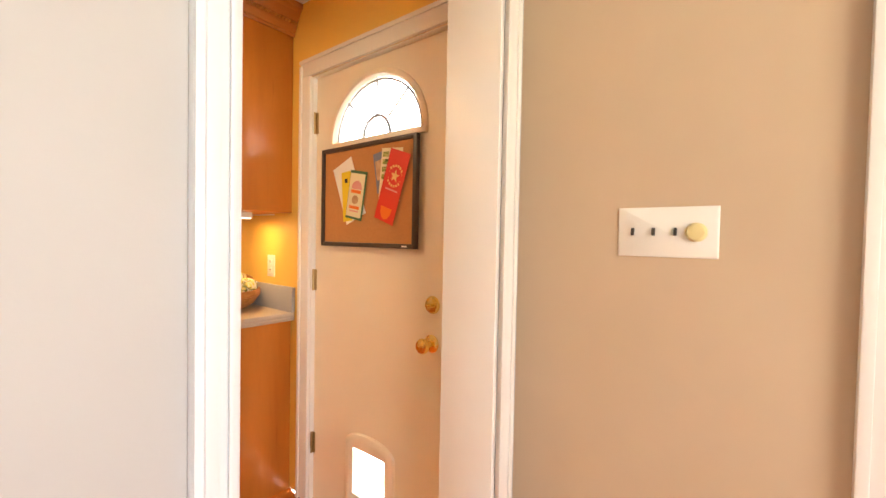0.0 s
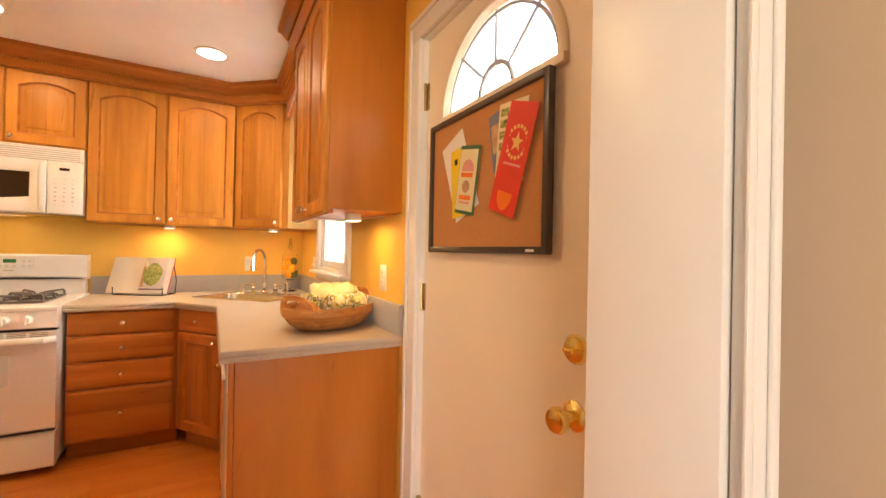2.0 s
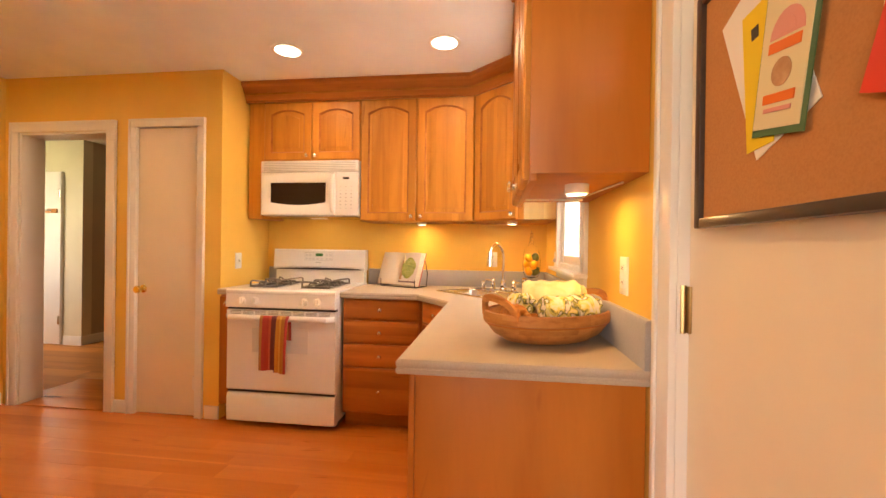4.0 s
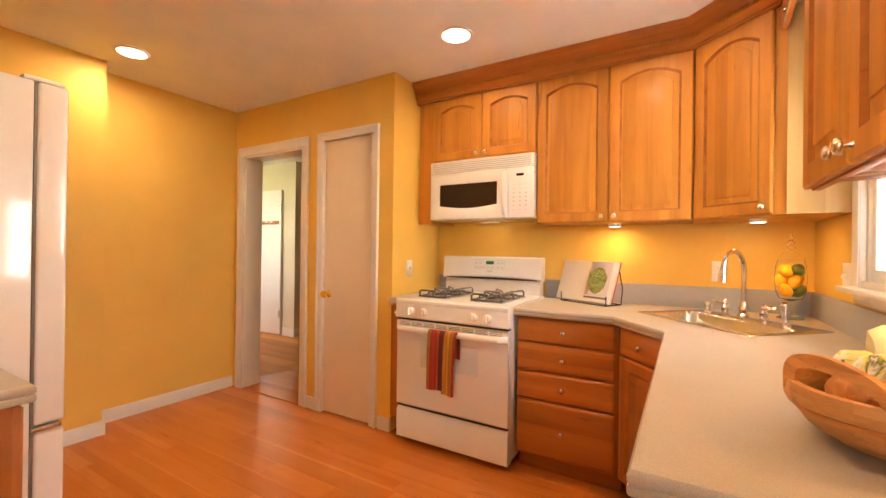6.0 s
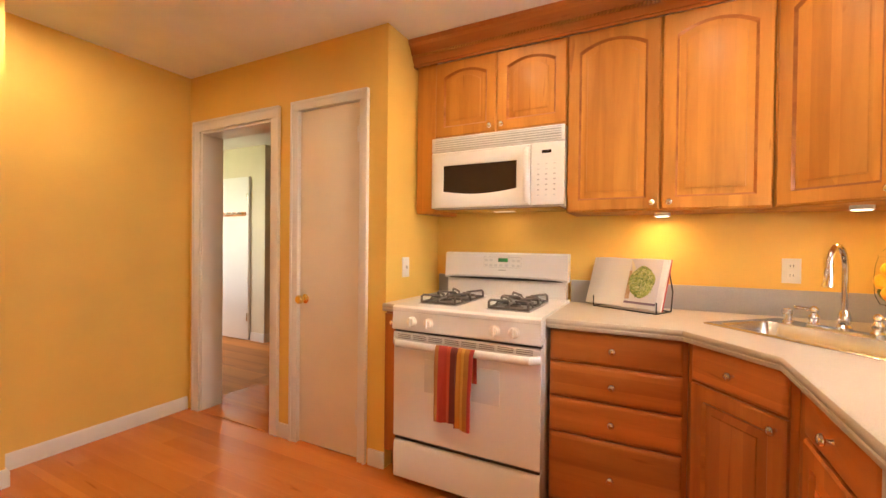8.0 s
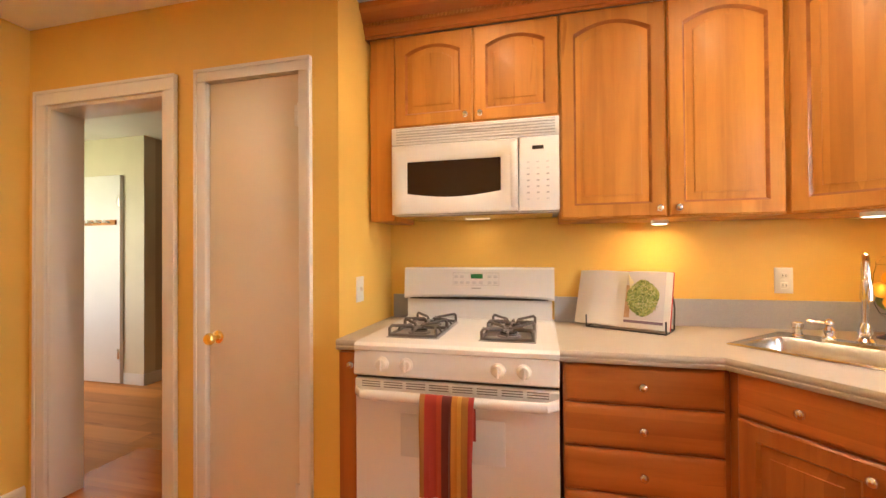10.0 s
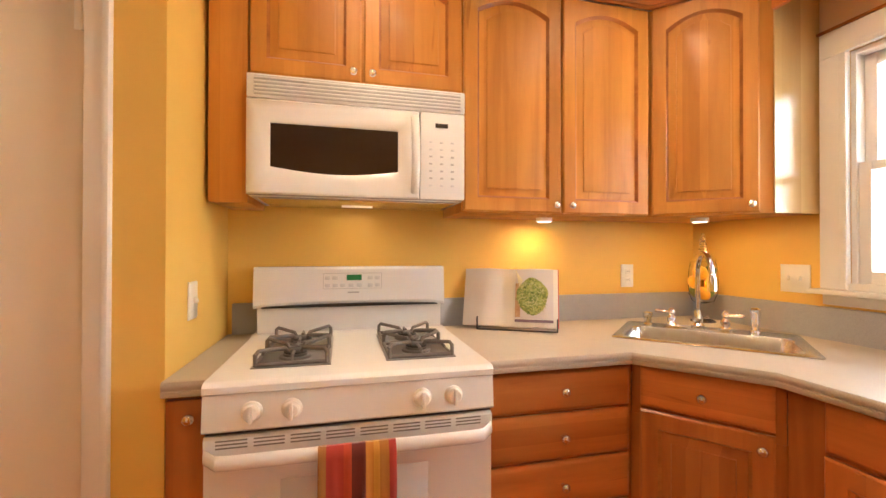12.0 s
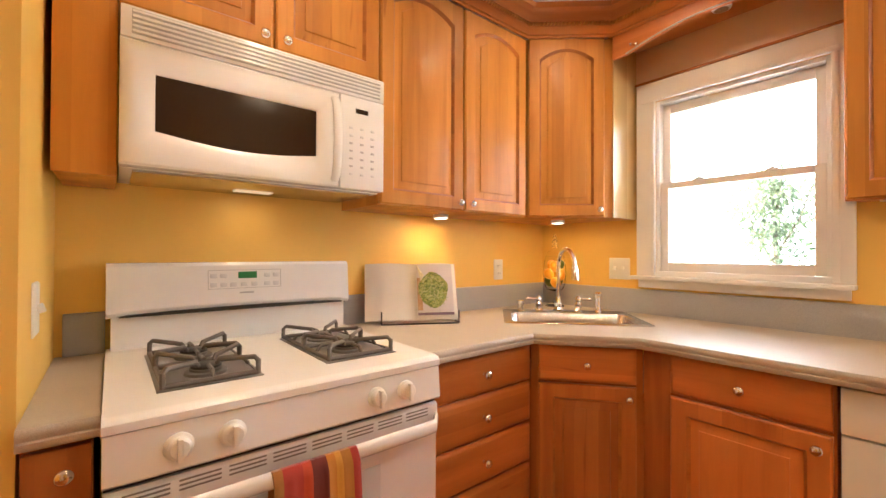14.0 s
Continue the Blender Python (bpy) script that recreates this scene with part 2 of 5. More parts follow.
REDPAPER = paint("red_print", (0.68, 0.035, 0.02), 0.42, tex=0.05)
PINKPAPER = paint("pink_print", (0.70, 0.30, 0.26), 0.5, tex=0.05)
ORANGEPAPER = paint("orange_print", (0.80, 0.17, 0.02), 0.5, tex=0.05)
GOLDPAPER = paint("gold_print", (0.80, 0.50, 0.16), 0.5, tex=0.05)
BLUEPAPER = paint("slate_print", (0.16, 0.18, 0.24), 0.5, tex=0.05)
REDCOVER = paint("red_book_cover", (0.55, 0.06, 0.06), 0.5)
NOODLE = patterned("green_noodle_print", ((0.35, (0.10, 0.13, 0.02)), (0.5, (0.30, 0.34, 0.07)), (0.62, (0.50, 0.46, 0.16))), 90, 0.5)
WOODPRINT = patterned("brown_table_print", ((0.35, (0.42, 0.22, 0.10)), (0.65, (0.58, 0.36, 0.20))), 35, 0.5)
PHOTOGROUND = paint("pale_photo_print", (0.66, 0.60, 0.60), 0.5)
MAUVEPRINT = paint("mauve_print", (0.20, 0.13, 0.17), 0.5)
LEAF = patterned("foliage", ((0.3, (0.12, 0.15, 0.09)), (0.7, (0.20, 0.23, 0.15))), 8, 0.5)
leaf_nt = LEAF.node_tree
leaf_tr = leaf_nt.nodes.new("ShaderNodeBsdfTranslucent")
leaf_tr.inputs["Color"].default_value = (0.20, 0.26, 0.14, 1)
leaf_mix = leaf_nt.nodes.new("ShaderNodeMixShader")
leaf_mix.inputs[0].default_value = 0.3
link(leaf_nt, leaf_nt.nodes["Principled BSDF"].outputs[0], leaf_mix.inputs[1])
link(leaf_nt, leaf_tr.outputs[0], leaf_mix.inputs[2])
link(leaf_nt, leaf_mix.outputs[0], leaf_nt.nodes["Material Output"].inputs["Surface"])
BARK = patterned("bark", ((0.3, (0.10, 0.07, 0.05)), (0.7, (0.2, 0.15, 0.1))), 12)
GRASS = patterned("lawn", ((0.3, (0.05, 0.09, 0.03)), (0.7, (0.10, 0.15, 0.05))), 6)
FENCEW = paint("weathered_white_board", (0.62, 0.64, 0.66), 0.7)

# ---- building tools ----
ORIGIN = {}


class Build:
    """Collects solids in one bmesh; m places what is added next."""

    def __init__(self, m=None):
        self.bm = bmesh.new()
        self.m = m or Matrix()

    def take(self, t, smooth=False):
        t.transform(self.m)
        bmesh.ops.recalc_face_normals(t, faces=t.faces)
        me = bpy.data.meshes.new("tmp")
        t.to_mesh(me)
        t.free()
        self.bm.from_mesh(me)
        bpy.data.meshes.remove(me)
        return self

    def box(self, x0, x1, y0, y1, z0, z1, bev=0.0, seg=2):
        t = bmesh.new()
        bmesh.ops.create_cube(t, size=1)
        for v in t.verts:
            v.co = Vector((x0 + (v.co.x + 0.5) * (x1 - x0), y0 + (v.co.y + 0.5) * (y1 - y0), z0 + (v.co.z + 0.5) * (z1 - z0)))
        if bev:
            bmesh.ops.bevel(t, geom=t.edges[:], offset=bev, segments=seg, affect="EDGES", profile=0.6)
        return self.take(t)

    def loft(self, rings, cap0=True, cap1=True, closed=True):
        """Skin over rings of equal length."""
        t = bmesh.new()
        vs = [[t.verts.new(p) for p in r] for r in rings]
        n = len(rings[0])
        for a, b in zip(vs, vs[1:]):
            for i in range(n if closed else n - 1):
                j = (i + 1) % n
                t.faces.new((a[i], a[j], b[j], b[i]))
        if cap0:
            t.faces.new(vs[0][::-1])
        if cap1:
            t.faces.new(vs[-1])
        return self.take(t)

    def lathe(self, cx, cy, prof, seg=20, sx=1.0, sy=1.0, cap0=True, cap1=True):
        rings = [[(cx + r * sx * math.cos(a), cy + r * sy * math.sin(a), z) for a in (2 * math.pi * i / seg for i in range(seg))] for r, z in prof]
        return self.loft(rings, cap0, cap1)

    def tube(self, pts, r, seg=8, caps=True):
        pts = [Vector(p) for p in pts]
        rr = r if isinstance(r, (list, tuple)) else [r] * len(pts)
        d0 = (pts[1] - pts[0]).normalized()
        up = Vector((0, 0, 1)) if abs(d0.z) < 0.9 else Vector((1, 0, 0))
        n = d0.cross(up).normalized()
        rings = []
        for i, p in enumerate(pts):
            d = (pts[min(i + 1, len(pts) - 1)] - pts[max(i - 1, 0)]).normalized()
            n = (n - d * n.dot(d)).normalized()
            b = d.cross(n)
            rings.append([p + rr[i] * (math.cos(a) * n + math.sin(a) * b) for a in (2 * math.pi * k / seg for k in range(seg))])
        return self.loft(rings, caps, caps)

    def prism(self, poly, z0, z1, bev=0.0):
        """Upright prism over a plan polygon."""
        t = bmesh.new()
        lo = [t.verts.new((x, y, z0)) for x, y in poly]
        hi = [t.verts.new((x, y, z1)) for x, y in poly]
        n = len(poly)
        for i in range(n):
            j = (i + 1) % n
            t.faces.new((lo[i], lo[j], hi[j], hi[i]))
        t.faces.new(lo[::-1])
        t.faces.new(hi)
        if bev:
            bmesh.ops.bevel(t, geom=t.edges[:], offset=bev, segments=2, affect="EDGES")
        return self.take(t)

    def ball(self, x, y, z, r, sx=1.0, sy=1.0, sz=1.0, u=12, v=8):
        t = bmesh.new()
        bmesh.ops.create_uvsphere(t, u_segments=u, v_segments=v, radius=r)
        for w in t.verts:
            w.co = Vector((x + w.co.x * sx, y + w.co.y * sy, z + w.co.z * sz))
        return self.take(t)

    def sweep(self, path, prof, ends=True):
        """Profile of (out, z) along a plan path, mitred; out is to the right of the way."""
        pts = [Vector(p) for p in path]
        rings = []
        for i, p in enumerate(pts):
            a = (p - pts[i - 1]).normalized() if i else None
            b = (pts[i + 1] - p).normalized() if i + 1 < len(pts) else None
            na = Vector((a.y, -a.x)) if a else None
            nb = Vector((b.y, -b.x)) if b else None
            if na is None:
                off = nb
            elif nb is None:
                off = na
            else:
                s = (na + nb)
                off = s / max(0.3, (1 + na.dot(nb)))
            rings.append([(p.x + off.x * o, p.y + off.y * o, z) for o, z in prof])
        return self.loft(rings, ends, ends)


def part(name, b, material, parent=None, label="", smooth=True, angle=38):
    """Links what was built as ONE mesh object, under a thing or part if given."""
    me = bpy.data.meshes.new(name)
    o = ORIGIN.get(parent.name, Vector()) if parent else Vector()
    if o.length:
        bmesh.ops.translate(b.bm, verts=b.bm.verts, vec=-o)
    b.bm.to_mesh(me)
    b.bm.free()
    for m in material if isinstance(material, (list, tuple)) else (material,):
        me.materials.append(m)
    if smooth:
        me.polygons.foreach_set("use_smooth", [True] * len(me.polygons))
        me.set_sharp_from_angle(angle=radians(angle))
    ob = new(name, me)
    if parent:
        ob.parent = parent
        ORIGIN[ob.name] = o
    if label:
        tagged(ob, label)
    return ob


def thing(name, at, label, category, group=""):
    ob = new(name)
    ob.location = at
    ob.empty_display_size = 0.1
    ORIGIN[ob.name] = Vector(at)
    return tagged(ob, label, category, group)


def single(name, b, material, label, category, group="", **k):
    return tagged(part(name, b, material, **k), label, category, group)


def structure(name, b, material, label, category, parent=None, **k):
    return tagged(part(name, b, material, parent, **k), label, category, kind="structure")


def by_normal(ob, rules):
    """Gives faces a material slot by the side they look to: (axis, sign, slot)."""
    for p in ob.data.polygons:
        for axis, sign, slot in rules:
            if p.normal[axis] * sign > 0.9:
                p.material_index = slot


def wall_x(b, x0, x1, y0, y1, z1, holes):
    """Wall whose faces look along x, from y0 to y1, with holes (ya, yb, za, zb)."""
    y = y0
    for ya, yb, za, zb in sorted(holes):
        b.box(x0, x1, y, ya, 0, z1)
        if za > 0:
            b.box(x0, x1, ya, yb, 0, za)
        if zb < z1:
            b.box(x0, x1, ya, yb, zb, z1)
        y = yb
    b.box(x0, x1, y, y1, 0, z1)
    return b


def wall_y(b, y0, y1, x0, x1, z1, holes):
    x = x0
    for xa, xb, za, zb in sorted(holes):
        b.box(x, xa, y0, y1, 0, z1)
        if za > 0:
            b.box(xa, xb, y0, y1, 0, za)
        if zb < z1:
            b.box(xa, xb, y0, y1, zb, z1)
        x = xb
    b.box(x, x1, y0, y1, 0, z1)
    return b


# ---- large structure ----
WIN = (0.71, 1.37, 1.13, 2.00)
EXT = (2.30, 3.19, 0.0, 2.065)
wall_north = structure("wall_north", wall_y(Build(), 0.0, 0.16, -0.16, 3.37, CEIL, [WIN, EXT]), YELLOW, "yellow painted kitchen wall with window and back door", "wall")
structure("wall_above_window", Build().box(0.61, 1.435, -0.004, -0.0005, 2.112, 2.30), CREAMWALL, "cream painted strip of wall above the window", "wall")
structure("wall_west", Build().box(-0.16, 0.0, -2.41, 0.0, 0, CEIL), YELLOW, "yellow painted wall behind the stove", "wall")
structure("wall_return", Build().box(0.0, 0.605, -2.41, -2.29, 0, CEIL), YELLOW, "pale yellow painted return wall beside the stove", "wall")
OPEN_W = (-3.92, -3.18, 0.0, 2.03)
CLOS = (-2.95, -2.46, 0.0, 2.065)
ww = structure("wall_closet", wall_x(Build(), 0.45, 0.605, -4.20, -2.41, CEIL, [OPEN_W, CLOS]), [YELLOW, HALLSHADE], "yellow painted wall with closet door and open doorway", "wall")
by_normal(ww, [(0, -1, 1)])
# Out of view; added so that sun cannot leak round the closet door.
structure("wall_closet_back", Build().box(-0.16, -0.04, -3.0, -2.41, 0, CEIL), HALLSHADE, "plain unseen wall behind the closet, added to stop sun leaks", "wall")
structure("wall_south", Build().box(0.605, 1.64, -4.20, -4.05, 0, CEIL).box(1.64, 3.28, -4.20, -3.85, 0, CEIL), YELLOW, "yellow painted wall with a shallow step", "wall")
OPEN_E = (-0.897, -0.182, 0.0, 2.08)
# Slot 3 is the jamb face with daylight in its colour.
we = structure("wall_east", wall_x(Build(), 3.29, 3.455, -4.20, -0.0, CEIL, [OPEN_E]), [YELLOW, PALE, DOORPAINT, DAYLITWHITE], "painted partition wall with an open doorway", "wall")
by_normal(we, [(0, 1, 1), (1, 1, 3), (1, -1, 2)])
# front room
structure("wall_front_room_north", Build().box(3.455, 6.5, -0.075, 0.16, 0, 2.6), TAN, "plain tan painted wall of the front room", "wall")
structure("wall_front_room_south", Build().box(3.455, 6.5, -4.20, -4.05, 0, 2.6), PALE, "plain pale painted wall of the front room", "wall")
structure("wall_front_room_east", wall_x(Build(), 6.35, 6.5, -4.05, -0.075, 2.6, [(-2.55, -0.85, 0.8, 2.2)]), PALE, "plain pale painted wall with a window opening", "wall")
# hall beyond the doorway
structure("wall_hall_north", Build().box(-4.0, 0.45, -3.12, -3.0, 0, CEIL), HALLSHADE, "plain beige hall wall", "wall")
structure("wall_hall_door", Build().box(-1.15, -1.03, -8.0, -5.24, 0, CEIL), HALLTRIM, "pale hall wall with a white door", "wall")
structure("wall_hall_corner", Build().box(-4.0, -1.15, -5.36, -5.24, 0, CEIL), HALLSHADE, "hall wall with its shade put into the brown colour", "wall")
structure("wall_hall_west", Build().box(-4.12, -4.0, -5.36, -3.0, 0, CEIL), HALLSHADE, "plain beige hall end wall", "wall")
structure("wall_hall_south", Build().box(-1.15, 0.6, -8.12, -8.0, 0, CEIL), HALLTRIM, "plain pale hall wall", "wall")
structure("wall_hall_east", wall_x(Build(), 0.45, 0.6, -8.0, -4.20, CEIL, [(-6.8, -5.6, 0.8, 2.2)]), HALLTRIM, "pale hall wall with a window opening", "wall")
structure("ceiling", Build().box(-0.16, 3.37, -4.20, 0.16, CEIL, CEIL + 0.12), CEILING, "smooth white kitchen ceiling", "ceiling")
structure("ceiling_front_room", Build().box(3.37, 6.5, -4.20, 0.16, 2.6, 2.72).box(3.37, 3.455, -4.2, 0.16, CEIL, 2.6), CEILING, "white front room ceiling", "ceiling")
structure("ceiling_hall", Build().box(-4.12, 0.45, -8.12, -3.0, CEIL, CEIL + 0.12).box(0.45, 0.6, -8.12, -4.2, CEIL, CEIL + 0.12), CEILING, "white hall ceiling", "ceiling")
ground = structure("ground", Build().box(-60, 60, 0.3, 80, -0.35, -0.3).box(-60, 60, -60, 0.3, -0.35, -0.3), GRASS, "green lawn outside the house", "ground")
# Pale slab added over the lawn; bounces daylight through flap and window.
structure("pavement", Build().box(-3.1, 6.5, 0.17, 6.6, -0.3, -0.25, 0.01), FENCEW, "pale slab behind the house, added to bounce light indoors", "pavement")
structure("backdrop", Build().box(-260, 260, 58, 58.1, -0.3, 46), SKYGLOW, "bright hazy sky beyond the garden", "backdrop")

# casings, baseboards


def casing_x(name, x, sgn, ya, yb, zt, w, label):
    """Moulded casing round an opening in a wall that looks along x."""
    b = Build()
    d = 0.018
    xs = (x + 0.0005 * sgn, x + sgn * d)
    for y0, y1 in ((ya - w, ya), (yb, yb + w)):
        b.box(min(xs), max(xs), y0, y1, 0, zt, 0.004)
    b.box(min(xs), max(xs), ya - w, yb + w, zt + 0.0005, zt + w, 0.004)
    xs = (x + sgn * d, x + sgn * (d + 0.007))
    for y0, y1 in ((ya - w, ya - w + 0.016), (yb + w - 0.016, yb + w)):
        b.box(min(xs), max(xs), y0, y1, 0, zt + w - 0.017, 0.003)
    b.box(min(xs), max(xs), ya - w, yb + w, zt + w - 0.016, zt + w, 0.003)
    return structure(name, b, TRIM, label, "trim")


casing_x("trim_doorway", 0.605, 1, OPEN_W[0], OPEN_W[1], OPEN_W[3], 0.072, "white painted casing round the open doorway")
casing_x("trim_closet", 0.605, 1, CLOS[0] + 0.008, CLOS[1] - 0.008, CLOS[3] - 0.02, 0.058, "white painted casing round the closet door")
def daylit_side(ob, y_limit):
    """Gives the far jamb a slot whose white has cool daylight put into it."""
    ob.data.materials.append(DAYLITWHITE)
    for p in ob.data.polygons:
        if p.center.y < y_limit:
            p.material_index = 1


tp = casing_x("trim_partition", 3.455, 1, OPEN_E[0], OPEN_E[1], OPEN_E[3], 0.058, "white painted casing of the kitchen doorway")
daylit_side(tp, -0.88)
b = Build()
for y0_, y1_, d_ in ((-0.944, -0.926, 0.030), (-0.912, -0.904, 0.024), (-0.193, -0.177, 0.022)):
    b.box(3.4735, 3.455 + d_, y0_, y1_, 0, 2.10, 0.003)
daylit_side(structure("trim_partition_bead", b, TRIM, "white painted beads of the doorway casing", "trim"), -0.88)
b = Build()
b.box(0.447, 0.608, OPEN_W[0], OPEN_W[0] + 0.018, 0, 2.03, 0.002).box(0.447, 0.608, OPEN_W[1] - 0.018, OPEN_W[1], 0, 2.03, 0.002)
b.box(0.447, 0.608, OPEN_W[0] + 0.018, OPEN_W[1] - 0.018, 2.012, 2.03, 0.002)
structure("trim_doorway_lining", b, TRIM, "white painted lining of the open doorway", "trim")
b = Build()
b.box(3.272, 3.4555, OPEN_E[1] - 0.018, OPEN_E[1], 0, 2.08, 0.002)
structure("trim_partition_lining", b, TRIM, "cream painted lining of the kitchen doorway", "trim")
structure("trim_partition_stop", Build().box(3.280, 3.360, OPEN_E[0], -0.840, 0, 2.08, 0.004), DAYLITWHITE, "white painted stop of the kitchen doorway, cool daylight in its colour", "trim")
b = Build()
b.box(2.222, 2.300, -0.018, -0.0005, 0, 2.066, 0.004).box(3.19, 3.262, -0.018, -0.0005, 0, 2.066, 0.004).box(2.222, 3.262, -0.018, -0.0005, 2.0665, 2.146, 0.004)
b.box(2.222, 2.240, -0.026, -0.018, 0, 2.12, 0.003).box(2.222, 3.262, -0.026, -0.018, 2.128, 2.146, 0.003)
b.box(2.300, 2.3035, -0.002, 0.155, 0, 2.0605).box(3.1865, 3.19, -0.002, 0.155, 0, 2.0605).box(2.300, 3.19, -0.002, 0.155, 2.061, 2.0648)
structure("trim_back_door", b, TRIM, "white painted casing round the back door", "trim")
b = Build().box(4.17, 4.25, -0.095, -0.0755, 0, 2.15, 0.004).box(4.17, 4.19, -0.103, -0.095, 0, 2.15, 0.003)
structure("trim_front_room", b, TRIM, "white painted casing at the tan wall", "trim")
BASEP = [(0, 0.001), (0.014, 0.001), (0.014, 0.075), (0.009, 0.088), (0.003, 0.092), (0, 0.092)]
b = Build()
b.sweep([(1.64, -4.05), (0.625, -4.05)][::-1], [(-o, z) for o, z in BASEP])
b.sweep([(3.28, -3.85), (1.64, -3.85), (1.64, -4.05)], BASEP)
structure("baseboard", b, TRIM, "white painted baseboard", "baseboard")
b = Build()
b.box(0.605, 0.619, -3.105, -3.008, 0, 0.09, 0.003).box(0.605, 0.619, -2.396, -2.29, 0, 0.09, 0.003)
structure("baseboard_closet", b, TRIM, "white painted baseboard beside the closet", "baseboard")
b = Build()
b.box(-1.03, -1.016, -5.48, -5.24, 0, 0.11, 0.003).box(-4.0, -1.016, -5.24, -5.226, 0, 0.11, 0.003)
structure("baseboard_hall", b, TRIM, "white painted hall baseboard", "baseboard")

# ---- cabinets ----
def contour(w, h, d, rise):
    """Closed outline of a door inset by d, its top arched by rise; 17 points in x, z."""
    pts = [(d, d), (w - d, d)]
    for i in range(15):
        u = 1 - i / 14
        pts.append((d + u * (w - 2 * d), h - d - rise * (2 * u - 1) ** 2))
    return pts


def ring(w, h, d, rise, y):
    return [(x, y, z) for x, z in contour(w, h, d, rise)]


def knob(parent, m, x, z, name="knob"):
    """Small round nickel knob; its axis looks to -y of m."""
    b = Build(m @ Matrix.Translation((x, -0.02, z)) @ pose(0, 0, 0, 90))
    b.lathe(0, 0, [(0.007, 0), (0.005, 0.006), (0.005, 0.014), (0.012, 0.017), (0.0148, 0.0205), (0.0142, 0.025), (0.0110, 0.0285), (0.006, 0.0305), (0.002, 0.031)], 16)
    return part(name, b, NICKEL, parent, "brushed nickel knob")


def cab_door(parent, m, w, h, rise, kx, kz, material=None):
    """Framed door with a raised panel and a knob; m puts its lower inner corner, front to -y."""
    material = material or WOOD_V
    s = 0.058
    b = Build(m)
    b.loft([ring(w, h, 0.001, 0, 0), ring(w, h, 0.0, 0, -0.004), ring(w, h, 0.0, 0, -0.014), ring(w, h, 0.006, 0, -0.0195), ring(w, h, s - 0.004, rise, -0.0195)], True, False)
    door = part("door", b, material, parent)
    b = Build(m)
    b.loft([ring(w, h, s - 0.004, rise, -0.0195), ring(w, h, s - 0.001, rise, -0.0165), ring(w, h, s + 0.004, rise, -0.009), ring(w, h, s + 0.007, rise, -0.007)], False, False)
    part("bead", b, WOOD_D, door)
    b = Build(m)
    b.loft([ring(w, h, s + 0.005, rise, -0.004), ring(w, h, s + 0.005, rise, -0.008), ring(w, h, s + 0.010, rise, -0.0078), ring(w, h, s + 0.034, rise, -0.0145), ring(w, h, s + 0.0355, rise, -0.0180), ring(w, h, s + 0.038, rise, -0.0188)], True, True)
    part("panel", b, material, door)
    knob(door, m, kx, kz)
    return door


def drawer_front(parent, m, w, h, name="drawer"):
    b = Build(m)
    b.loft([ring(w, h, 0.001, 0, 0), ring(w, h, 0, 0, -0.010), ring(w, h, 0.004, 0, -0.015), ring(w, h, 0.012, 0, -0.0185), ring(w, h, 0.016, 0, -0.0195)], True, True)
    d = part(name, b, WOOD_H, parent)
    knob(d, m, w / 2, h / 2)
    return d


def face_x(x, y, z):
    return pose(x, y, z, 0, 0, 90)


UB, UT, FX = 1.405, 2.303, 0.305
# filler cabinet beside the microwave
c = thing("wall_cabinet", (0.15, -2.21, 1.42), "honey wood filler wall cabinet beside the microwave", "cabinet", "wall cabinets")
part("body", Build().box(0.002, FX - 0.012, -2.274, -2.152, 1.42, UT, 0.002), WOOD_V, c)
part("filler_panel", Build().box(FX - 0.012, FX + 0.006, -2.276, -2.152, 1.418, UT, 0.003), WOOD_V, c)
# cabinet over the microwave
c = thing("wall_cabinet", (0.15, -1.77, 1.87), "short honey wood wall cabinet above the microwave", "cabinet", "wall cabinets")
part("body", Build().box(0.002, FX, -2.150, -1.392, 1.852, UT, 0.002), WOOD_V, c)
cab_door(c, face_x(FX, -2.146, 1.862), 0.374, 0.432, 0.035, 0.345, 0.030)
cab_door(c, face_x(FX, -1.764, 1.862), 0.370, 0.432, 0.035, 0.030, 0.030)
# tall pair
c = thing("wall_cabinet", (0.15, -0.97, UB), "tall honey wood wall cabinet with two arched panel doors", "cabinet", "wall cabinets")
part("body", Build().box(0.002, FX, -1.390, -0.548, UB, UT, 0.002), WOOD_V, c)
cab_door(c, face_x(FX, -1.385, UB + 0.004), 0.413, 0.888, 0.045, 0.383, 0.032)
cab_door(c, face_x(FX, -0.962, UB + 0.004), 0.408, 0.888, 0.045, 0.030, 0.032)
# corner cabinet
A, B2 = Vector((0.312, -0.545)), Vector((0.592, -0.222))
ang = math.degrees(math.atan2(B2.y - A.y, B2.x - A.x))
c = thing("corner_wall_cabinet", (0.2, -0.2, UB), "honey wood corner wall cabinet with an arched door", "cabinet", "wall cabinets")
part("body", Build().prism([(0.002, -0.002), (0.002, -0.545), (A.x - 0.008, A.y), (B2.x, B2.y + 0.008), (0.605, -0.002)], UB, UT, 0.0015), WOOD_V, c)
part("side_panel", Build().prism([(B2.x + 0.002, B2.y + 0.006), (B2.x + 0.006, B2.y + 0.006), (0.6105, -0.003), (0.6065, -0.003)], UB - 0.001, UT), MAPLE, c, "maple veneer side, paled by window light in its colour")
mdiag = pose(A.x, A.y, UB + 0.004, 0, 0, ang)
cab_door(c, mdiag @ pose(0.012, 0, 0), 0.375, 0.888, 0.05, 0.345, 0.032)
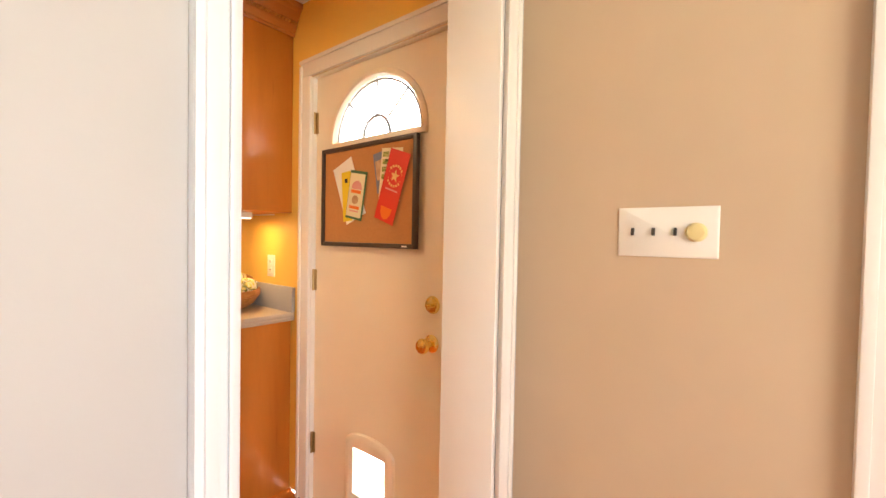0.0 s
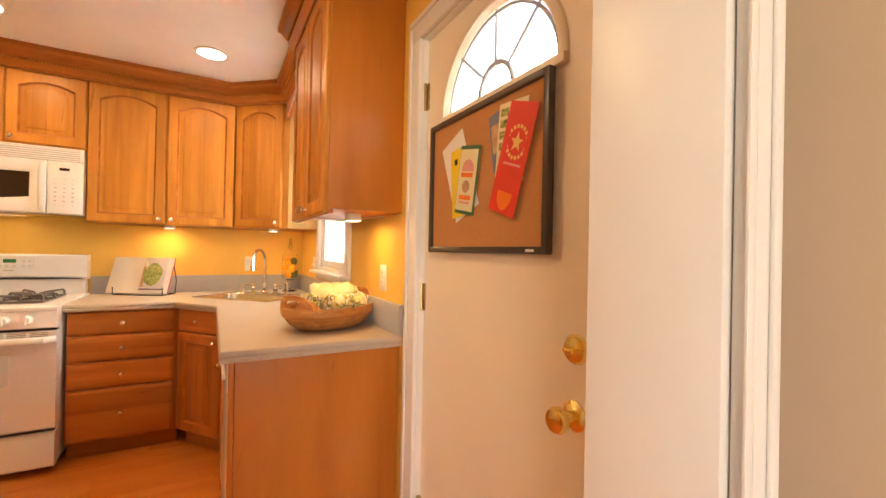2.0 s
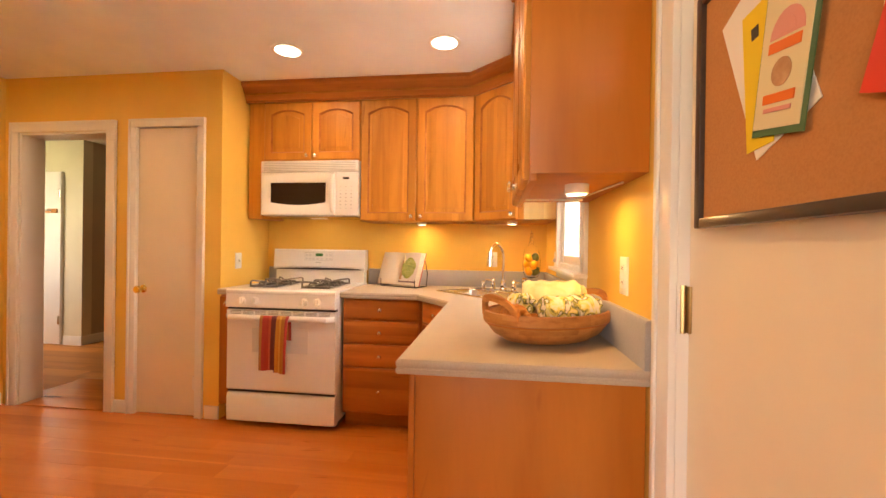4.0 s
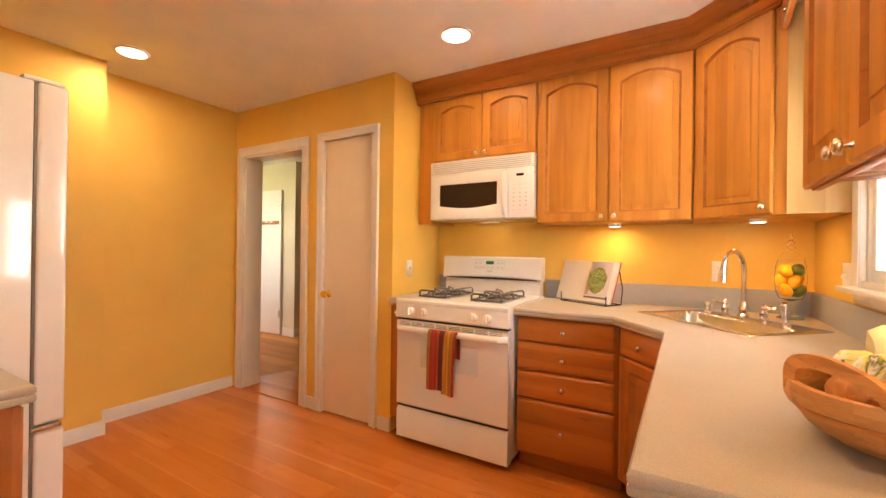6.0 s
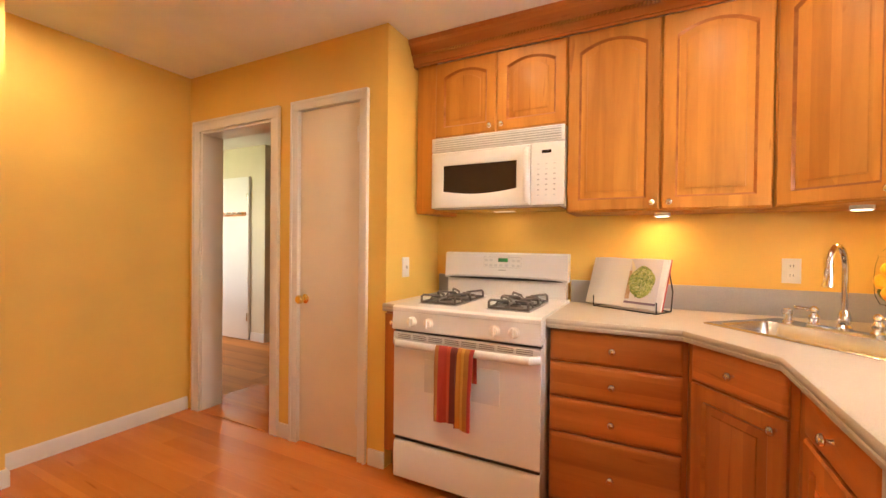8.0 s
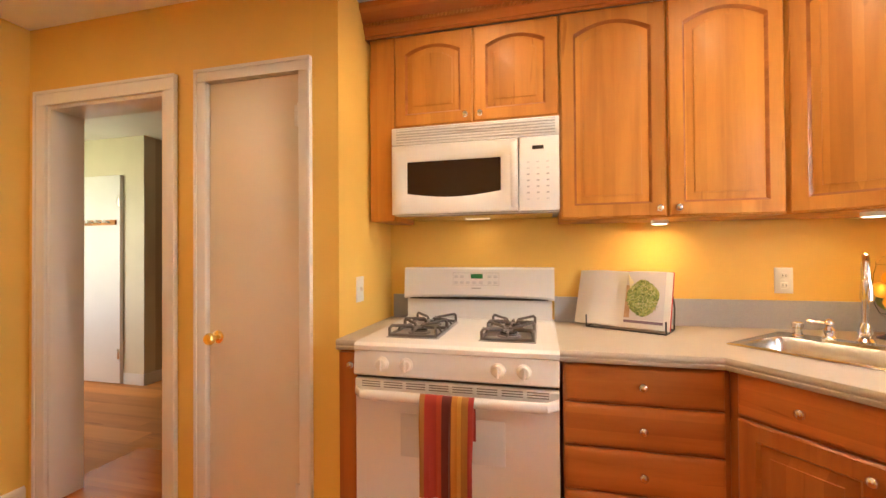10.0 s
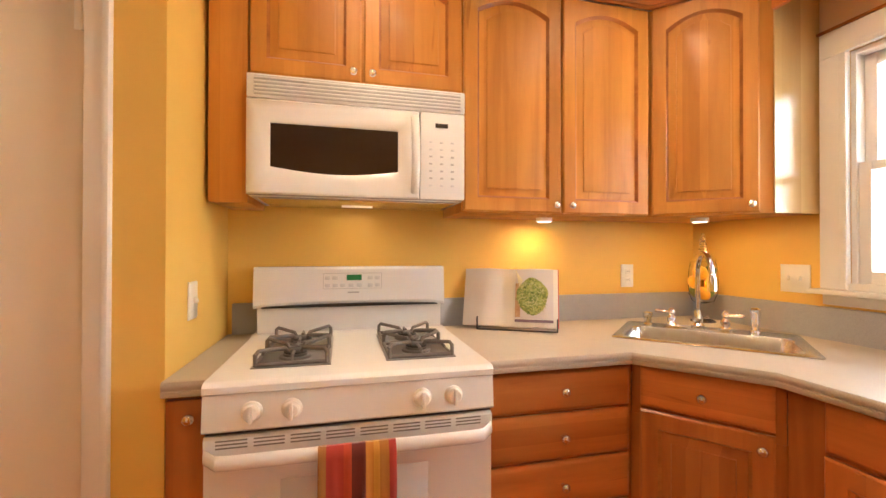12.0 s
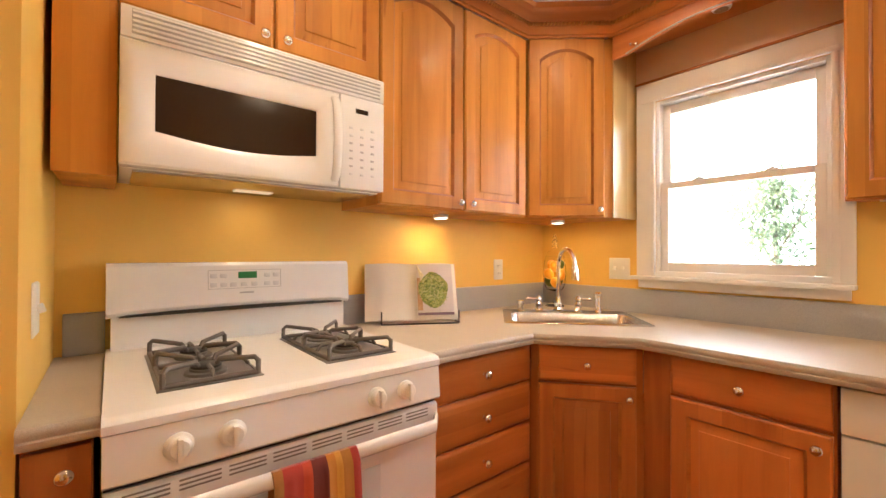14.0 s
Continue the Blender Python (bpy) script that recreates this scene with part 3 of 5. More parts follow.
# cabinet past the window
c = thing("wall_cabinet", (1.78, -0.15, UB), "honey wood wall cabinet between window and back door", "cabinet", "wall cabinets")
part("body", Build().box(1.437, 2.13, -FX, -0.002, UB + 0.012, UT, 0.002), VENEER, c)
part("bottom_rail", Build().box(1.437, 2.13, -FX, -FX + 0.02, UB - 0.008, UB + 0.012, 0.002), WOOD_H, c)
cab_door(c, pose(1.441, -FX, UB - 0.004), 0.340, 0.896, 0.045, 0.310, 0.032)
cab_door(c, pose(1.786, -FX, UB - 0.004), 0.340, 0.896, 0.045, 0.030, 0.032)
b = Build()
b.tube([(1.60, -0.06, UB + 0.004), (1.60, -0.30, UB + 0.004)], 0.004).tube([(1.50, -0.10, UB + 0.004), (2.02, -0.035, UB + 0.004)], 0.003)
part("lamp_cord", b, WHITEPL, c, "thin pale lamp cord")

# arched valance over the window
val = thing("valance", (1.02, -0.22, 2.16), "honey wood valance with an arched lower edge above the window", "valance")
n = 24
x0, x1 = 0.605, 1.436
lower = []
for i in range(n + 1):
    u = i / n
    lower.append((x0 + u * (x1 - x0), 2.185 + 0.055 * max(0.0, math.sin(math.pi * min(1, max(0, (u - 0.10) / 0.8)))) ** 0.8))
outline = lower + [(x1, UT), (x0, UT)]
b = Build()
b.loft([[(x, -0.240, z) for x, z in outline], [(x, -0.222, z) for x, z in outline]])
part("board", b, WOOD_H, val)
part("top_board", Build().box(x0, x1, -0.222, -0.005, 2.285, UT, 0.001), WOOD_D, val)
b = Build()
b.tube([(x, -0.242, z + 0.002) for x, z in lower[2:-2]], 0.0035, 6)
part("cup_hook", Build().ball(0.70, -0.246, 2.222, 0.008).ball(0.725, -0.246, 2.214, 0.008).tube([(0.70, -0.246, 2.222), (0.725, -0.246, 2.214)], 0.003, 6), NICKEL, val, "small bright hook")
part("edge_bead", b, LAMINATE, val, "thin pale bead along the arch")

# crown moulding with rope trim
crown_path = [(0.003, -2.286), (FX + 0.02, -2.286), (FX + 0.02, -0.552), (0.606, -0.236), (1.43, -0.240), (1.43, -0.325), (2.134, -0.325), (2.134, -0.002)]
CP = [(0, 2.296), (0.010, 2.296), (0.014, 2.303), (0.010, 2.312), (0.020, 2.322), (0.027, 2.336), (0.030, 2.340), (0.030, 2.354), (0.040, 2.362), (0.052, 2.386), (0.064, 2.402), (0.076, 2.410), (0.078, 2.436), (0, 2.436)]
crown = thing("crown_molding", (0.33, -1.4, 2.30), "dark honey wood crown moulding on top of the wall cabinets", "molding")
part("molding", Build().sweep(crown_path, CP), WOOD_D, crown)
b = Build()
pp = [Vector(p) for p in crown_path]
for a, q in zip(pp, pp[1:]):
    d = q - a
    if d.length < 0.25:
        continue
    dn = d.normalized()
    nn = Vector((dn.y, -dn.x))
    k = int(d.length / 0.017)
    for i in range(k):
        p = a + d * ((i + 0.5) / k) + nn * 0.037
        b.m = Matrix.Translation((p.x, p.y, 2.350)) @ pose(0, 0, 0, 0, 0, math.degrees(math.atan2(dn.y, dn.x))) @ pose(0, 0, 0, 0, 35, 0)
        b.ball(0, 0, 0, 0.0092, 0.62, 0.8, 1.15, 6, 5)
part("rope_trim", b, WOOD_V, crown, "carved rope bead")
tagged(crown.children[1], kind="stuff")

# ---- base cabinets ----
TOE = 0.105
BX = 0.600


def toe_x(parent, y0, y1):
    part("toe_kick", Build().box(0.46, 0.54, y0, y1, 0, TOE), WOOD_D, parent, "dark recessed toe kick")


c = thing("base_cabinet", (0.3, -2.23, 0), "narrow honey wood base cabinet beside the stove", "cabinet", "base cabinets")
part("body", Build().box(0.002, BX, -2.286, -2.184, TOE, 0.873, 0.002), WOOD_L, c)
toe_x(c, -2.286, -2.184)
d = part("door", Build(face_x(BX, -2.284, 0.115)).box(0, 0.098, -0.019, 0, 0, 0.745, 0.004), WOOD_L, c)
knob(d, face_x(BX, -2.284, 0.115), 0.06, 0.70)

c = thing("drawer_cabinet", (0.3, -1.13, 0), "reddish honey wood base cabinet with four drawers", "cabinet", "base cabinets")
part("body", Build().box(0.002, BX, -1.398, -0.8625, TOE, 0.873, 0.002), WOOD_L, c)
toe_x(c, -1.398, -0.86)
for z0, z1 in ((0.732, 0.866), (0.576, 0.724), (0.419, 0.568), (0.116, 0.411)):
    drawer_front(c, face_x(BX, -1.393, z0), 0.512, z1 - z0)

D0, D1 = Vector((0.602, -0.862)), Vector((0.924, -0.604))
dang = math.degrees(math.atan2(D1.y - D0.y, D1.x - D0.x))
dlen = (D1 - D0).length
c = thing("corner_base_cabinet", (0.3, -0.3, 0), "reddish honey wood corner sink cabinet with drawer front and door", "cabinet", "base cabinets")
part("body", Build().prism([(0.002, -0.002), (0.002, -0.8615), (D0.x - 0.004, -0.8615), (D0.x, D0.y + 0.001), (D1.x, D1.y), (0.9255, -0.602), (0.9255, -0.002)], TOE, 0.70, 0.001), WOOD_L, c)
md = pose(D0.x, D0.y, 0, 0, 0, dang)
part("face_frame", Build(md).box(0, dlen, 0.0, 0.02, 0.70, 0.873, 0.001), WOOD_L, c)
part("toe_kick", Build(md).box(0.02, dlen - 0.02, 0.06, 0.12, 0, TOE), WOOD_D, c, "dark recessed toe kick")
drawer_front(c, md @ pose(0.030, 0, 0.732), dlen - 0.055, 0.134, "drawer_front")
cab_door(c, md @ pose(0.030, 0, 0.116), dlen - 0.055, 0.606, 0.0, dlen - 0.085, 0.566, WOOD_L)

c = thing("base_cabinet", (1.2, -0.3, 0), "reddish honey wood base cabinet under the window", "cabinet", "base cabinets")
part("body", Build().box(0.926, 1.455, -0.604, -0.002, TOE, 0.873, 0.002), WOOD_L, c)
part("toe_kick", Build().box(0.95, 1.455, -0.54, -0.46, 0, TOE), WOOD_D, c, "dark recessed toe kick")
drawer_front(c, pose(1.026, -0.604, 0.732), 0.422, 0.134)
cab_door(c, pose(1.026, -0.604, 0.116), 0.422, 0.606, 0.0, 0.390, 0.566, WOOD_L)

dw = thing("dishwasher", (1.76, -0.3, 0), "white dishwasher under the counter", "dishwasher")
part("body", Build().box(1.460, 2.058, -0.585, -0.01, 0.02, 0.868, 0.003), WHITE, dw)
part("door", Build().box(1.463, 2.055, -0.622, -0.588, 0.11, 0.735, 0.006), WHITE, dw)
pnl = part("control_panel", Build().box(1.463, 2.055, -0.628, -0.588, 0.740, 0.866, 0.006), WHITE, dw)
part("handle", Build().box(1.60, 1.92, -0.640, -0.628, 0.752, 0.772, 0.005), WHITEPL, pnl)
part("kick_plate", Build().box(1.463, 2.055, -0.56, -0.55, 0.0, 0.10, 0.002), WHITE, dw)

c = thing("end_panel", (2.1, -0.3, 0), "flat honey wood end panel of the counter run", "panel")
part("panel", Build().box(2.062, 2.134, -0.607, -0.003, 0.0, 0.873, 0.003), VENEER, c)
part("edge_strip", Build().box(2.062, 2.137, -0.624, -0.608, 0.0, 0.873, 0.003), VENEER, c)

# ---- worktop, backsplash, sink ----
EU, EV = Vector((0.721, 0.693)).normalized(), Vector((-0.693, 0.721)).normalized()
SC = Vector((0.640, -0.585)) + EV * 0.22


def suv(u, v):
    p = SC + EU * u + EV * v
    return (p.x, p.y)


def rrect(hu0, hu1, hv0, hv1, r, n=5):
    pts = []
    for cu, cv, a0 in ((hu1 - r, hv1 - r, 0), (hu0 + r, hv1 - r, 90), (hu0 + r, hv0 + r, 180), (hu1 - r, hv0 + r, 270)):
        for i in range(n + 1):
            a = radians(a0 + 90 * i / n)
            pts.append((cu + r * math.cos(a), cv + r * math.sin(a)))
    return pts


def plate_with_hole(b, outer, inner, z0, z1):
    t = bmesh.new()
    loops = []
    for poly in (outer, inner):
        vs = [t.verts.new((x, y, z1)) for x, y in poly]
        loops.append([t.edges.new((vs[i], vs[(i + 1) % len(vs)])) for i in range(len(vs))])
    bmesh.ops.triangle_fill(t, use_beauty=True, use_dissolve=False, edges=loops[0] + loops[1])
    res = bmesh.ops.extrude_face_region(t, geom=t.faces[:])
    bmesh.ops.translate(t, verts=[g for g in res["geom"] if isinstance(g, bmesh.types.BMVert)], vec=(0, 0, z0 - z1))
    return b.take(t)


ZC = 0.914
front = [(0.620, -1.4105), (0.620, -0.880), (0.928, -0.636), (2.146, -0.636), (2.146, -0.003)]
top = thing("worktop", (1.0, -0.5, 0.875), "pale grey-beige laminate worktop with rounded edge", "worktop")
outer = front + [(0.003, -0.003), (0.003, -1.4105)]
part("slab", plate_with_hole(Build(), outer, [suv(u, v) for u, v in rrect(-0.30, 0.30, -0.205, 0.205, 0.03)], 0.876, ZC), LAMINATE, top)
NOSE = [(0, 0.874), (0.016, 0.874), (0.019, 0.879), (0.019, 0.888), (0.016, 0.891), (0.016, 0.893), (0.019, 0.897), (0.019, 0.907), (0.014, 0.9135), (0.006, 0.9145), (0, 0.9143)]
part("edge_nosing", Build().sweep(front, NOSE), LAMINATE, top)
BS = [(0, ZC), (0.018, ZC), (0.018, 1.032), (0.013, 1.039), (0.004, 1.040), (0, 1.040)]
part("backsplash", Build().sweep([(0.001, -1.4105), (0.001, -0.001), (2.165, -0.001)], BS), SPLASH, top, "laminate upstand, cool daylight in its grey")
tl = thing("worktop", (0.3, -2.23, 0.875), "small pale laminate worktop beside the stove", "worktop")
part("slab", Build().box(0.003, 0.622, -2.288, -2.1735, 0.876, ZC), LAMINATE, tl)
part("edge_nosing", Build().sweep([(0.620, -2.288), (0.620, -2.1735)], NOSE), LAMINATE, tl)
part("backsplash", Build().box(0.001, 0.019, -2.27, -2.1735, ZC, 1.04, 0.003), SPLASH, tl, "laminate upstand, cool daylight in its grey")

sink = thing("corner_sink", (SC.x, SC.y, ZC), "stainless steel sink set across the worktop corner", "sink")
b = Build()
rings = []
for (a0, a1, c0, c1, r), z in (((-0.318, 0.318, -0.222, 0.222, 0.02), 0.9150), ((-0.318, 0.318, -0.222, 0.222, 0.02), 0.9175), ((-0.310, 0.310, -0.214, 0.214, 0.02), 0.9205),
                               ((-0.280, 0.280, -0.190, 0.100, 0.05), 0.9190), ((-0.274, 0.274, -0.184, 0.094, 0.05), 0.910), ((-0.262, 0.262, -0.172, 0.084, 0.05), 0.770), ((-0.235, 0.235, -0.145, 0.060, 0.05), 0.745)):
    rings.append([(*suv(u, v), z) for u, v in rrect(a0, a1, c0, c1, r)])
b.loft(rings, False, True)
part("basin", b, STEEL, sink)
x, y = suv(0, -0.05)
part("drain", Build().lathe(x, y, [(0.045, 0.7455), (0.045, 0.749), (0.036, 0.749), (0.030, 0.747)], 16), CHROME, sink)

FU = -0.030
fau = thing("faucet", (*suv(FU, 0.155), 0.92), "chrome gooseneck faucet with two lever handles", "faucet")
b = Build()
b.loft([[(*suv(u, v), z) for u, v in rrect(FU - 0.13, FU + 0.13, 0.13, 0.18, 0.024)] for z in (0.9195, 0.926)])
part("base_plate", b, CHROME, fau)
x, y = suv(FU, 0.155)
part("body", Build().lathe(x, y, [(0.026, 0.925), (0.026, 0.935), (0.018, 0.945), (0.021, 0.965), (0.017, 0.985), (0.013, 1.0)], 16), CHROME, fau)
FB, FD = Vector(suv(FU, 0.155)), Vector((0.86, -0.51))


def along(d, z):
    p = FB + FD * d
    return (p.x, p.y, z)


pts = [along(0, 0.99), along(0, 1.13)]
for i in range(13):
    a = math.pi * i / 12
    pts.append(along(0.092 - 0.092 * math.cos(a), 1.158 + 0.088 * math.sin(a)))
sp = part("spout", Build().tube(pts, 0.0105, 12), CHROME, fau)
part("spray_head", Build().tube([along(0.184, 1.164), along(0.187, 1.145), along(0.192, 1.098)], [0.0125, 0.016, 0.018], 12), CHROME, sp)
for u, s in ((FU - 0.10, -1), (FU + 0.10, 1)):
    x, y = suv(u, 0.155)
    h = part("handle", Build().lathe(x, y, [(0.023, 0.925), (0.023, 0.931), (0.014, 0.938), (0.018, 0.950), (0.019, 0.960), (0.013, 0.968), (0.010, 0.974), (0.015, 0.980), (0.015, 0.990), (0.010, 0.997), (0.005, 1.002)], 16), CHROME, fau)
    part("lever", Build().tube([(*suv(u + d_ * s, 0.155 - 0.2 * d_), 0.985 + 0.05 * d_) for d_ in (0.008, 0.022, 0.028, 0.036, 0.044, 0.052, 0.060, 0.066)], [0.006, 0.0055, 0.0075, 0.0055, 0.0055, 0.0080, 0.0075, 0.003], 10), CHROME, h)
x, y = suv(FU - 0.195, 0.15)
d = thing("soap_dispenser", (x, y, 0.92), "short chrome soap dispenser on the sink deck", "dispenser")
part("cap", Build().lathe(x, y, [(0.021, 0.9195), (0.021, 0.924), (0.017, 0.928), (0.017, 0.953), (0.021, 0.957), (0.021, 0.976), (0.006, 0.979)], 14), CHROME, d)
x, y = suv(FU + 0.20, 0.15)
d = thing("side_sprayer", (x, y, 0.92), "chrome side sprayer on the sink deck", "sprayer")
part("holder", Build().lathe(x, y, [(0.020, 0.9195), (0.020, 0.926), (0.013, 0.934), (0.013, 0.948)], 14), CHROME, d)
part("head", Build().lathe(x, y, [(0.013, 0.948), (0.016, 0.970), (0.0155, 0.985), (0.019, 1.000), (0.019, 1.018), (0.012, 1.024)], 14), CHROME, d)


# ---- gas range ----
Y0, Y1 = -2.172, -1.412
YC = (Y0 + Y1) / 2
st = thing("gas_range", (0.35, YC, 0), "white gas range with four burners and a striped towel", "stove")
part("body", Build().box(0.03, 0.655, Y0 + 0.002, Y1 - 0.002, 0.05, 0.895, 0.004), WHITE, st)
b = Build()
prof = [(0.045, 0.8947), (0.708, 0.8947), (0.712, 0.898), (0.712, 0.914), (0.704, 0.922), (0.69, 0.925), (0.16, 0.925), (0.145, 0.930), (0.045, 0.930)]
b.loft([[(x, y, z) for x, z in prof] for y in (Y0, Y1)])
part("cooktop", b, WHITE, st)
# sloped control panel
prof = [(0.64, 0.803), (0.712, 0.803), (0.716, 0.808), (0.708, 0.8942), (0.64, 0.8942)]
b = Build()
b.loft([[(x, y, z) for x, z in prof] for y in (Y0 + 0.001, Y1 - 0.001)])
cp = part("control_panel", b, WHITE, st)
for ky in (-2.056, -1.961, -1.622, -1.532):
    m = Matrix.Translation((0.713, ky, 0.850)) @ pose(0, 0, 0, 0, 88, 0)
    b = Build(m).lathe(0, 0, [(0.026, 0), (0.026, 0.004), (0.021, 0.008), (0.020, 0.020), (0.016, 0.024)], 20)
    kn = part("knob", b, WHITEPL, cp)
    part("grip", Build(m).box(-0.022, 0.022, -0.005, 0.005, 0.018, 0.034, 0.003), WHITEPL, kn)
# backguard
b = Build()
prof = [(0.03, 0.930), (0.098, 0.930), (0.098, 1.030), (0.03, 1.030)]
b.loft([[(x, y, z) for x, z in prof] for y in (Y0 + 0.012, Y1 - 0.012)])
part("back_riser", b, WHITE, st)
b = Build()
b.loft([[(0.05, y, 1.029), (0.1195, y, 1.029), (0.1195, y, 1.0295 + h), (0.05, y, 1.0295 + h)] for y, h in ((Y0 + 0.03 + (Y1 - Y0 - 0.06) * i / 16, 0.013 * math.sin(math.pi * (0.02 + 0.96 * i / 16)) ** 0.5) for i in range(17))])
part("vent_gap", b, BLACK, st, "dark vent slot")
b = Build()
rings = []
for i in range(17):
    u = i / 16
    y = Y0 + u * (Y1 - Y0)
    zb = 1.028 + 0.014 * math.sin(math.pi * u) ** 0.35
    rings.append([(0.032, y, zb), (0.112, y, zb), (0.120, y, zb + 0.012), (0.108, y, 1.180), (0.098, y, 1.190), (0.04, y, 1.190), (0.032, y, 1.183)])
b.loft(rings)
bg = part("backguard", b, WHITE, st)
mb = pose(0.1195, -1.79, 1.045, 0, 0, 90) @ pose(0, 0, 0, -4.4, 0, 0)
part("display", Build(mb).box(-0.030, 0.030, -0.003, 0.002, 0.090, 0.113, 0.001), GREENLED, bg, "lit green clock display")
k = 0
for bx, bz in ((-0.105, 0.100), (-0.075, 0.100), (0.065, 0.100), (0.095, 0.100), (-0.105, 0.070), (-0.075, 0.070), (-0.045, 0.070), (-0.012, 0.070), (0.022, 0.070), (0.065, 0.070), (0.095, 0.070)):
    part("button", Build(mb).box(bx - 0.010, bx + 0.010, -0.0015, 0.002, bz - 0.007, bz + 0.007, 0.001), LIGHTPRINT, bg)
b = Build(mb)
for x0_, x1_, z0_, z1_ in ((-0.122, 0.112, 0.118, 0.1195), (-0.122, 0.112, 0.056, 0.0575), (-0.122, -0.1205, 0.056, 0.119), (0.1105, 0.112, 0.056, 0.119), (-0.026, 0.020, 0.038, 0.044)):
    b.box(x0_, x1_, -0.001, 0.002, z0_, z1_)
part("printed_outline", b, GREYPRINT, bg)
# burners and grates
for gy in (-1.976, -1.600):
    well = part("burner_well", Build().box(0.195, 0.600, gy - 0.108, gy + 0.108, 0.9252, 0.928, 0.001), WELL, st, "grey sunken burner tray")
    for gx in (0.300, 0.495):
        bur = part("burner", Build().lathe(gx, gy, [(0.048, 0.928), (0.046, 0.934), (0.036, 0.936), (0.036, 0.942), (0.030, 0.945)], 20), IRON, well)
        part("burner_cap", Build().lathe(gx, gy, [(0.034, 0.942), (0.034, 0.948), (0.028, 0.951)], 20), BLACK, bur)
    b = Build()
    for gx in (0.300, 0.495):
        r_, w_ = 0.0062, 0.097
        hx = 0.094
        b.tube([(gx - hx, gy - w_, 0.934), (gx + hx, gy - w_, 0.934), (gx + hx, gy + w_, 0.934), (gx - hx, gy + w_, 0.934), (gx - hx, gy - w_, 0.934)], r_, 7)
        for sx_, sy_ in ((1, 0), (-1, 0), (0, 1), (0, -1)):
            b.tube([(gx + sx_ * hx, gy + sy_ * w_, 0.934), (gx + sx_ * hx * 0.86, gy + sy_ * w_ * 0.86, 0.953), (gx + sx_ * 0.034, gy + sy_ * 0.034, 0.953)], r_ * 0.8, 7)
        for sx_, sy_ in ((1, 1), (1, -1), (-1, 1), (-1, -1)):
            b.tube([(gx + sx_ * hx, gy + sy_ * w_, 0.930), (gx + sx_ * hx, gy + sy_ * w_, 0.964)], r_, 7)
            b.tube([(gx + sx_ * hx, gy + sy_ * w_, 0.960), (gx + sx_ * hx * 0.93, gy + sy_ * w_ * 0.93, 0.970), (gx + sx_ * 0.026, gy + sy_ * 0.026, 0.962), (gx + sx_ * 0.020, gy + sy_ * 0.020, 0.950)], r_, 7)
    part("grate", b, IRON, st, "dark grey cast iron burner grate")
# oven door
b = Build()
prof = [(0.645, 0.250), (0.690, 0.250), (0.698, 0.258), (0.698, 0.735), (0.704, 0.755), (0.704, 0.782), (0.697, 0.788), (0.645, 0.788)]
b.loft([[(x, y, z) for x, z in prof] for y in (Y0 + 0.002, Y1 - 0.002)])
od = part("oven_door", b, WHITE, st)
part("oven_window", Build().box(0.696, 0.6995, -1.99, -1.60, 0.505, 0.665, 0.002), LIGHTPRINT, od, "pale grey oven window")
for i in range(8):
    y0_ = Y0 + 0.030 + i * 0.0885
    for k in range(3):
        part("vent_slot", Build().box(0.7035, 0.7048, y0_, y0_ + 0.074, 0.7580 + k * 0.0090, 0.7618 + k * 0.0090), SLOT, od, "dark vent slot")
part("panel_gap", Build().box(0.645, 0.690, Y0 + 0.003, Y1 - 0.003, 0.7885, 0.8028), BLACK, st, "dark gap under the control panel")
b = Build()
rings = []
for i in range(21):
    u = i / 20
    y = Y0 + 0.004 + u * (Y1 - Y0 - 0.008)
    e = min(u, 1 - u)
    bow = 0.046 * (1 - (1 - min(1, e / 0.07)) ** 2)
    cx = 0.706 + bow
    rings.append([(cx + 0.011 * math.cos(a) - 0.004, y, 0.742 + 0.019 * math.sin(a)) for a in (2 * math.pi * k / 12 for k in range(12))])
b.loft(rings)
part("oven_handle", b, WHITE, od)
part("drawer_gap", Build().box(0.64, 0.688, Y0 + 0.006, Y1 - 0.006, 0.236, 0.250), BLACK, st, "dark gap above the drawer")
b = Build()
prof = [(0.64, 0.040), (0.690, 0.040), (0.697, 0.048), (0.697, 0.205), (0.690, 0.224), (0.675, 0.234), (0.64, 0.236)]
b.loft([[(x, y, z) for x, z in prof] for y in (Y0 + 0.002, Y1 - 0.002)])
part("storage_drawer", b, WHITE, st)
part("plinth", Build().box(0.06, 0.60, Y0 + 0.02, Y1 - 0.02, 0.004, 0.05), BLACK, st, "dark recessed base")

# towel hanging over the oven handle
b = Build()
yt, wt = -1.797, 0.195
rows_ = []
path = [(0.727, 0.60), (0.729, 0.70), (0.733, 0.745), (0.742, 0.7605), (0.754, 0.7615), (0.764, 0.752), (0.768, 0.735), (0.770, 0.65), (0.771, 0.55), (0.772, 0.47), (0.772, 0.415)]
nw = 36
for k, (px, pz) in enumerate(path):
    row = []
    amp = 0.0 if k < 6 else 0.006 * min(1, (k - 5) / 3)
    for i in range(nw + 1):
        u = i / nw
        y = (u - 0.5) * wt * (1 - 0.04 * (k > 7))
        fold = amp * (math.sin(u * 15.0 + 0.4) + 0.5 * math.sin(u * 33 + 1)) + (0.012 * amp / 0.006 * (u > 0.56) if k > 5 else 0)
        row.append((px + 0.002 + max(0, fold + amp), y, pz - (0.012 * (u > 0.56) + 0.004 * math.sin(u * 9) if k == len(path) - 1 else 0)))
    rows_.append(row)
back = [[(x - 0.004, y, z - (0.003 if k in (3, 4, 5) else 0)) for x, y, z in row] for k, row in enumerate(rows_)]
b.loft([r + s[::-1] for r, s in zip(rows_, back)])
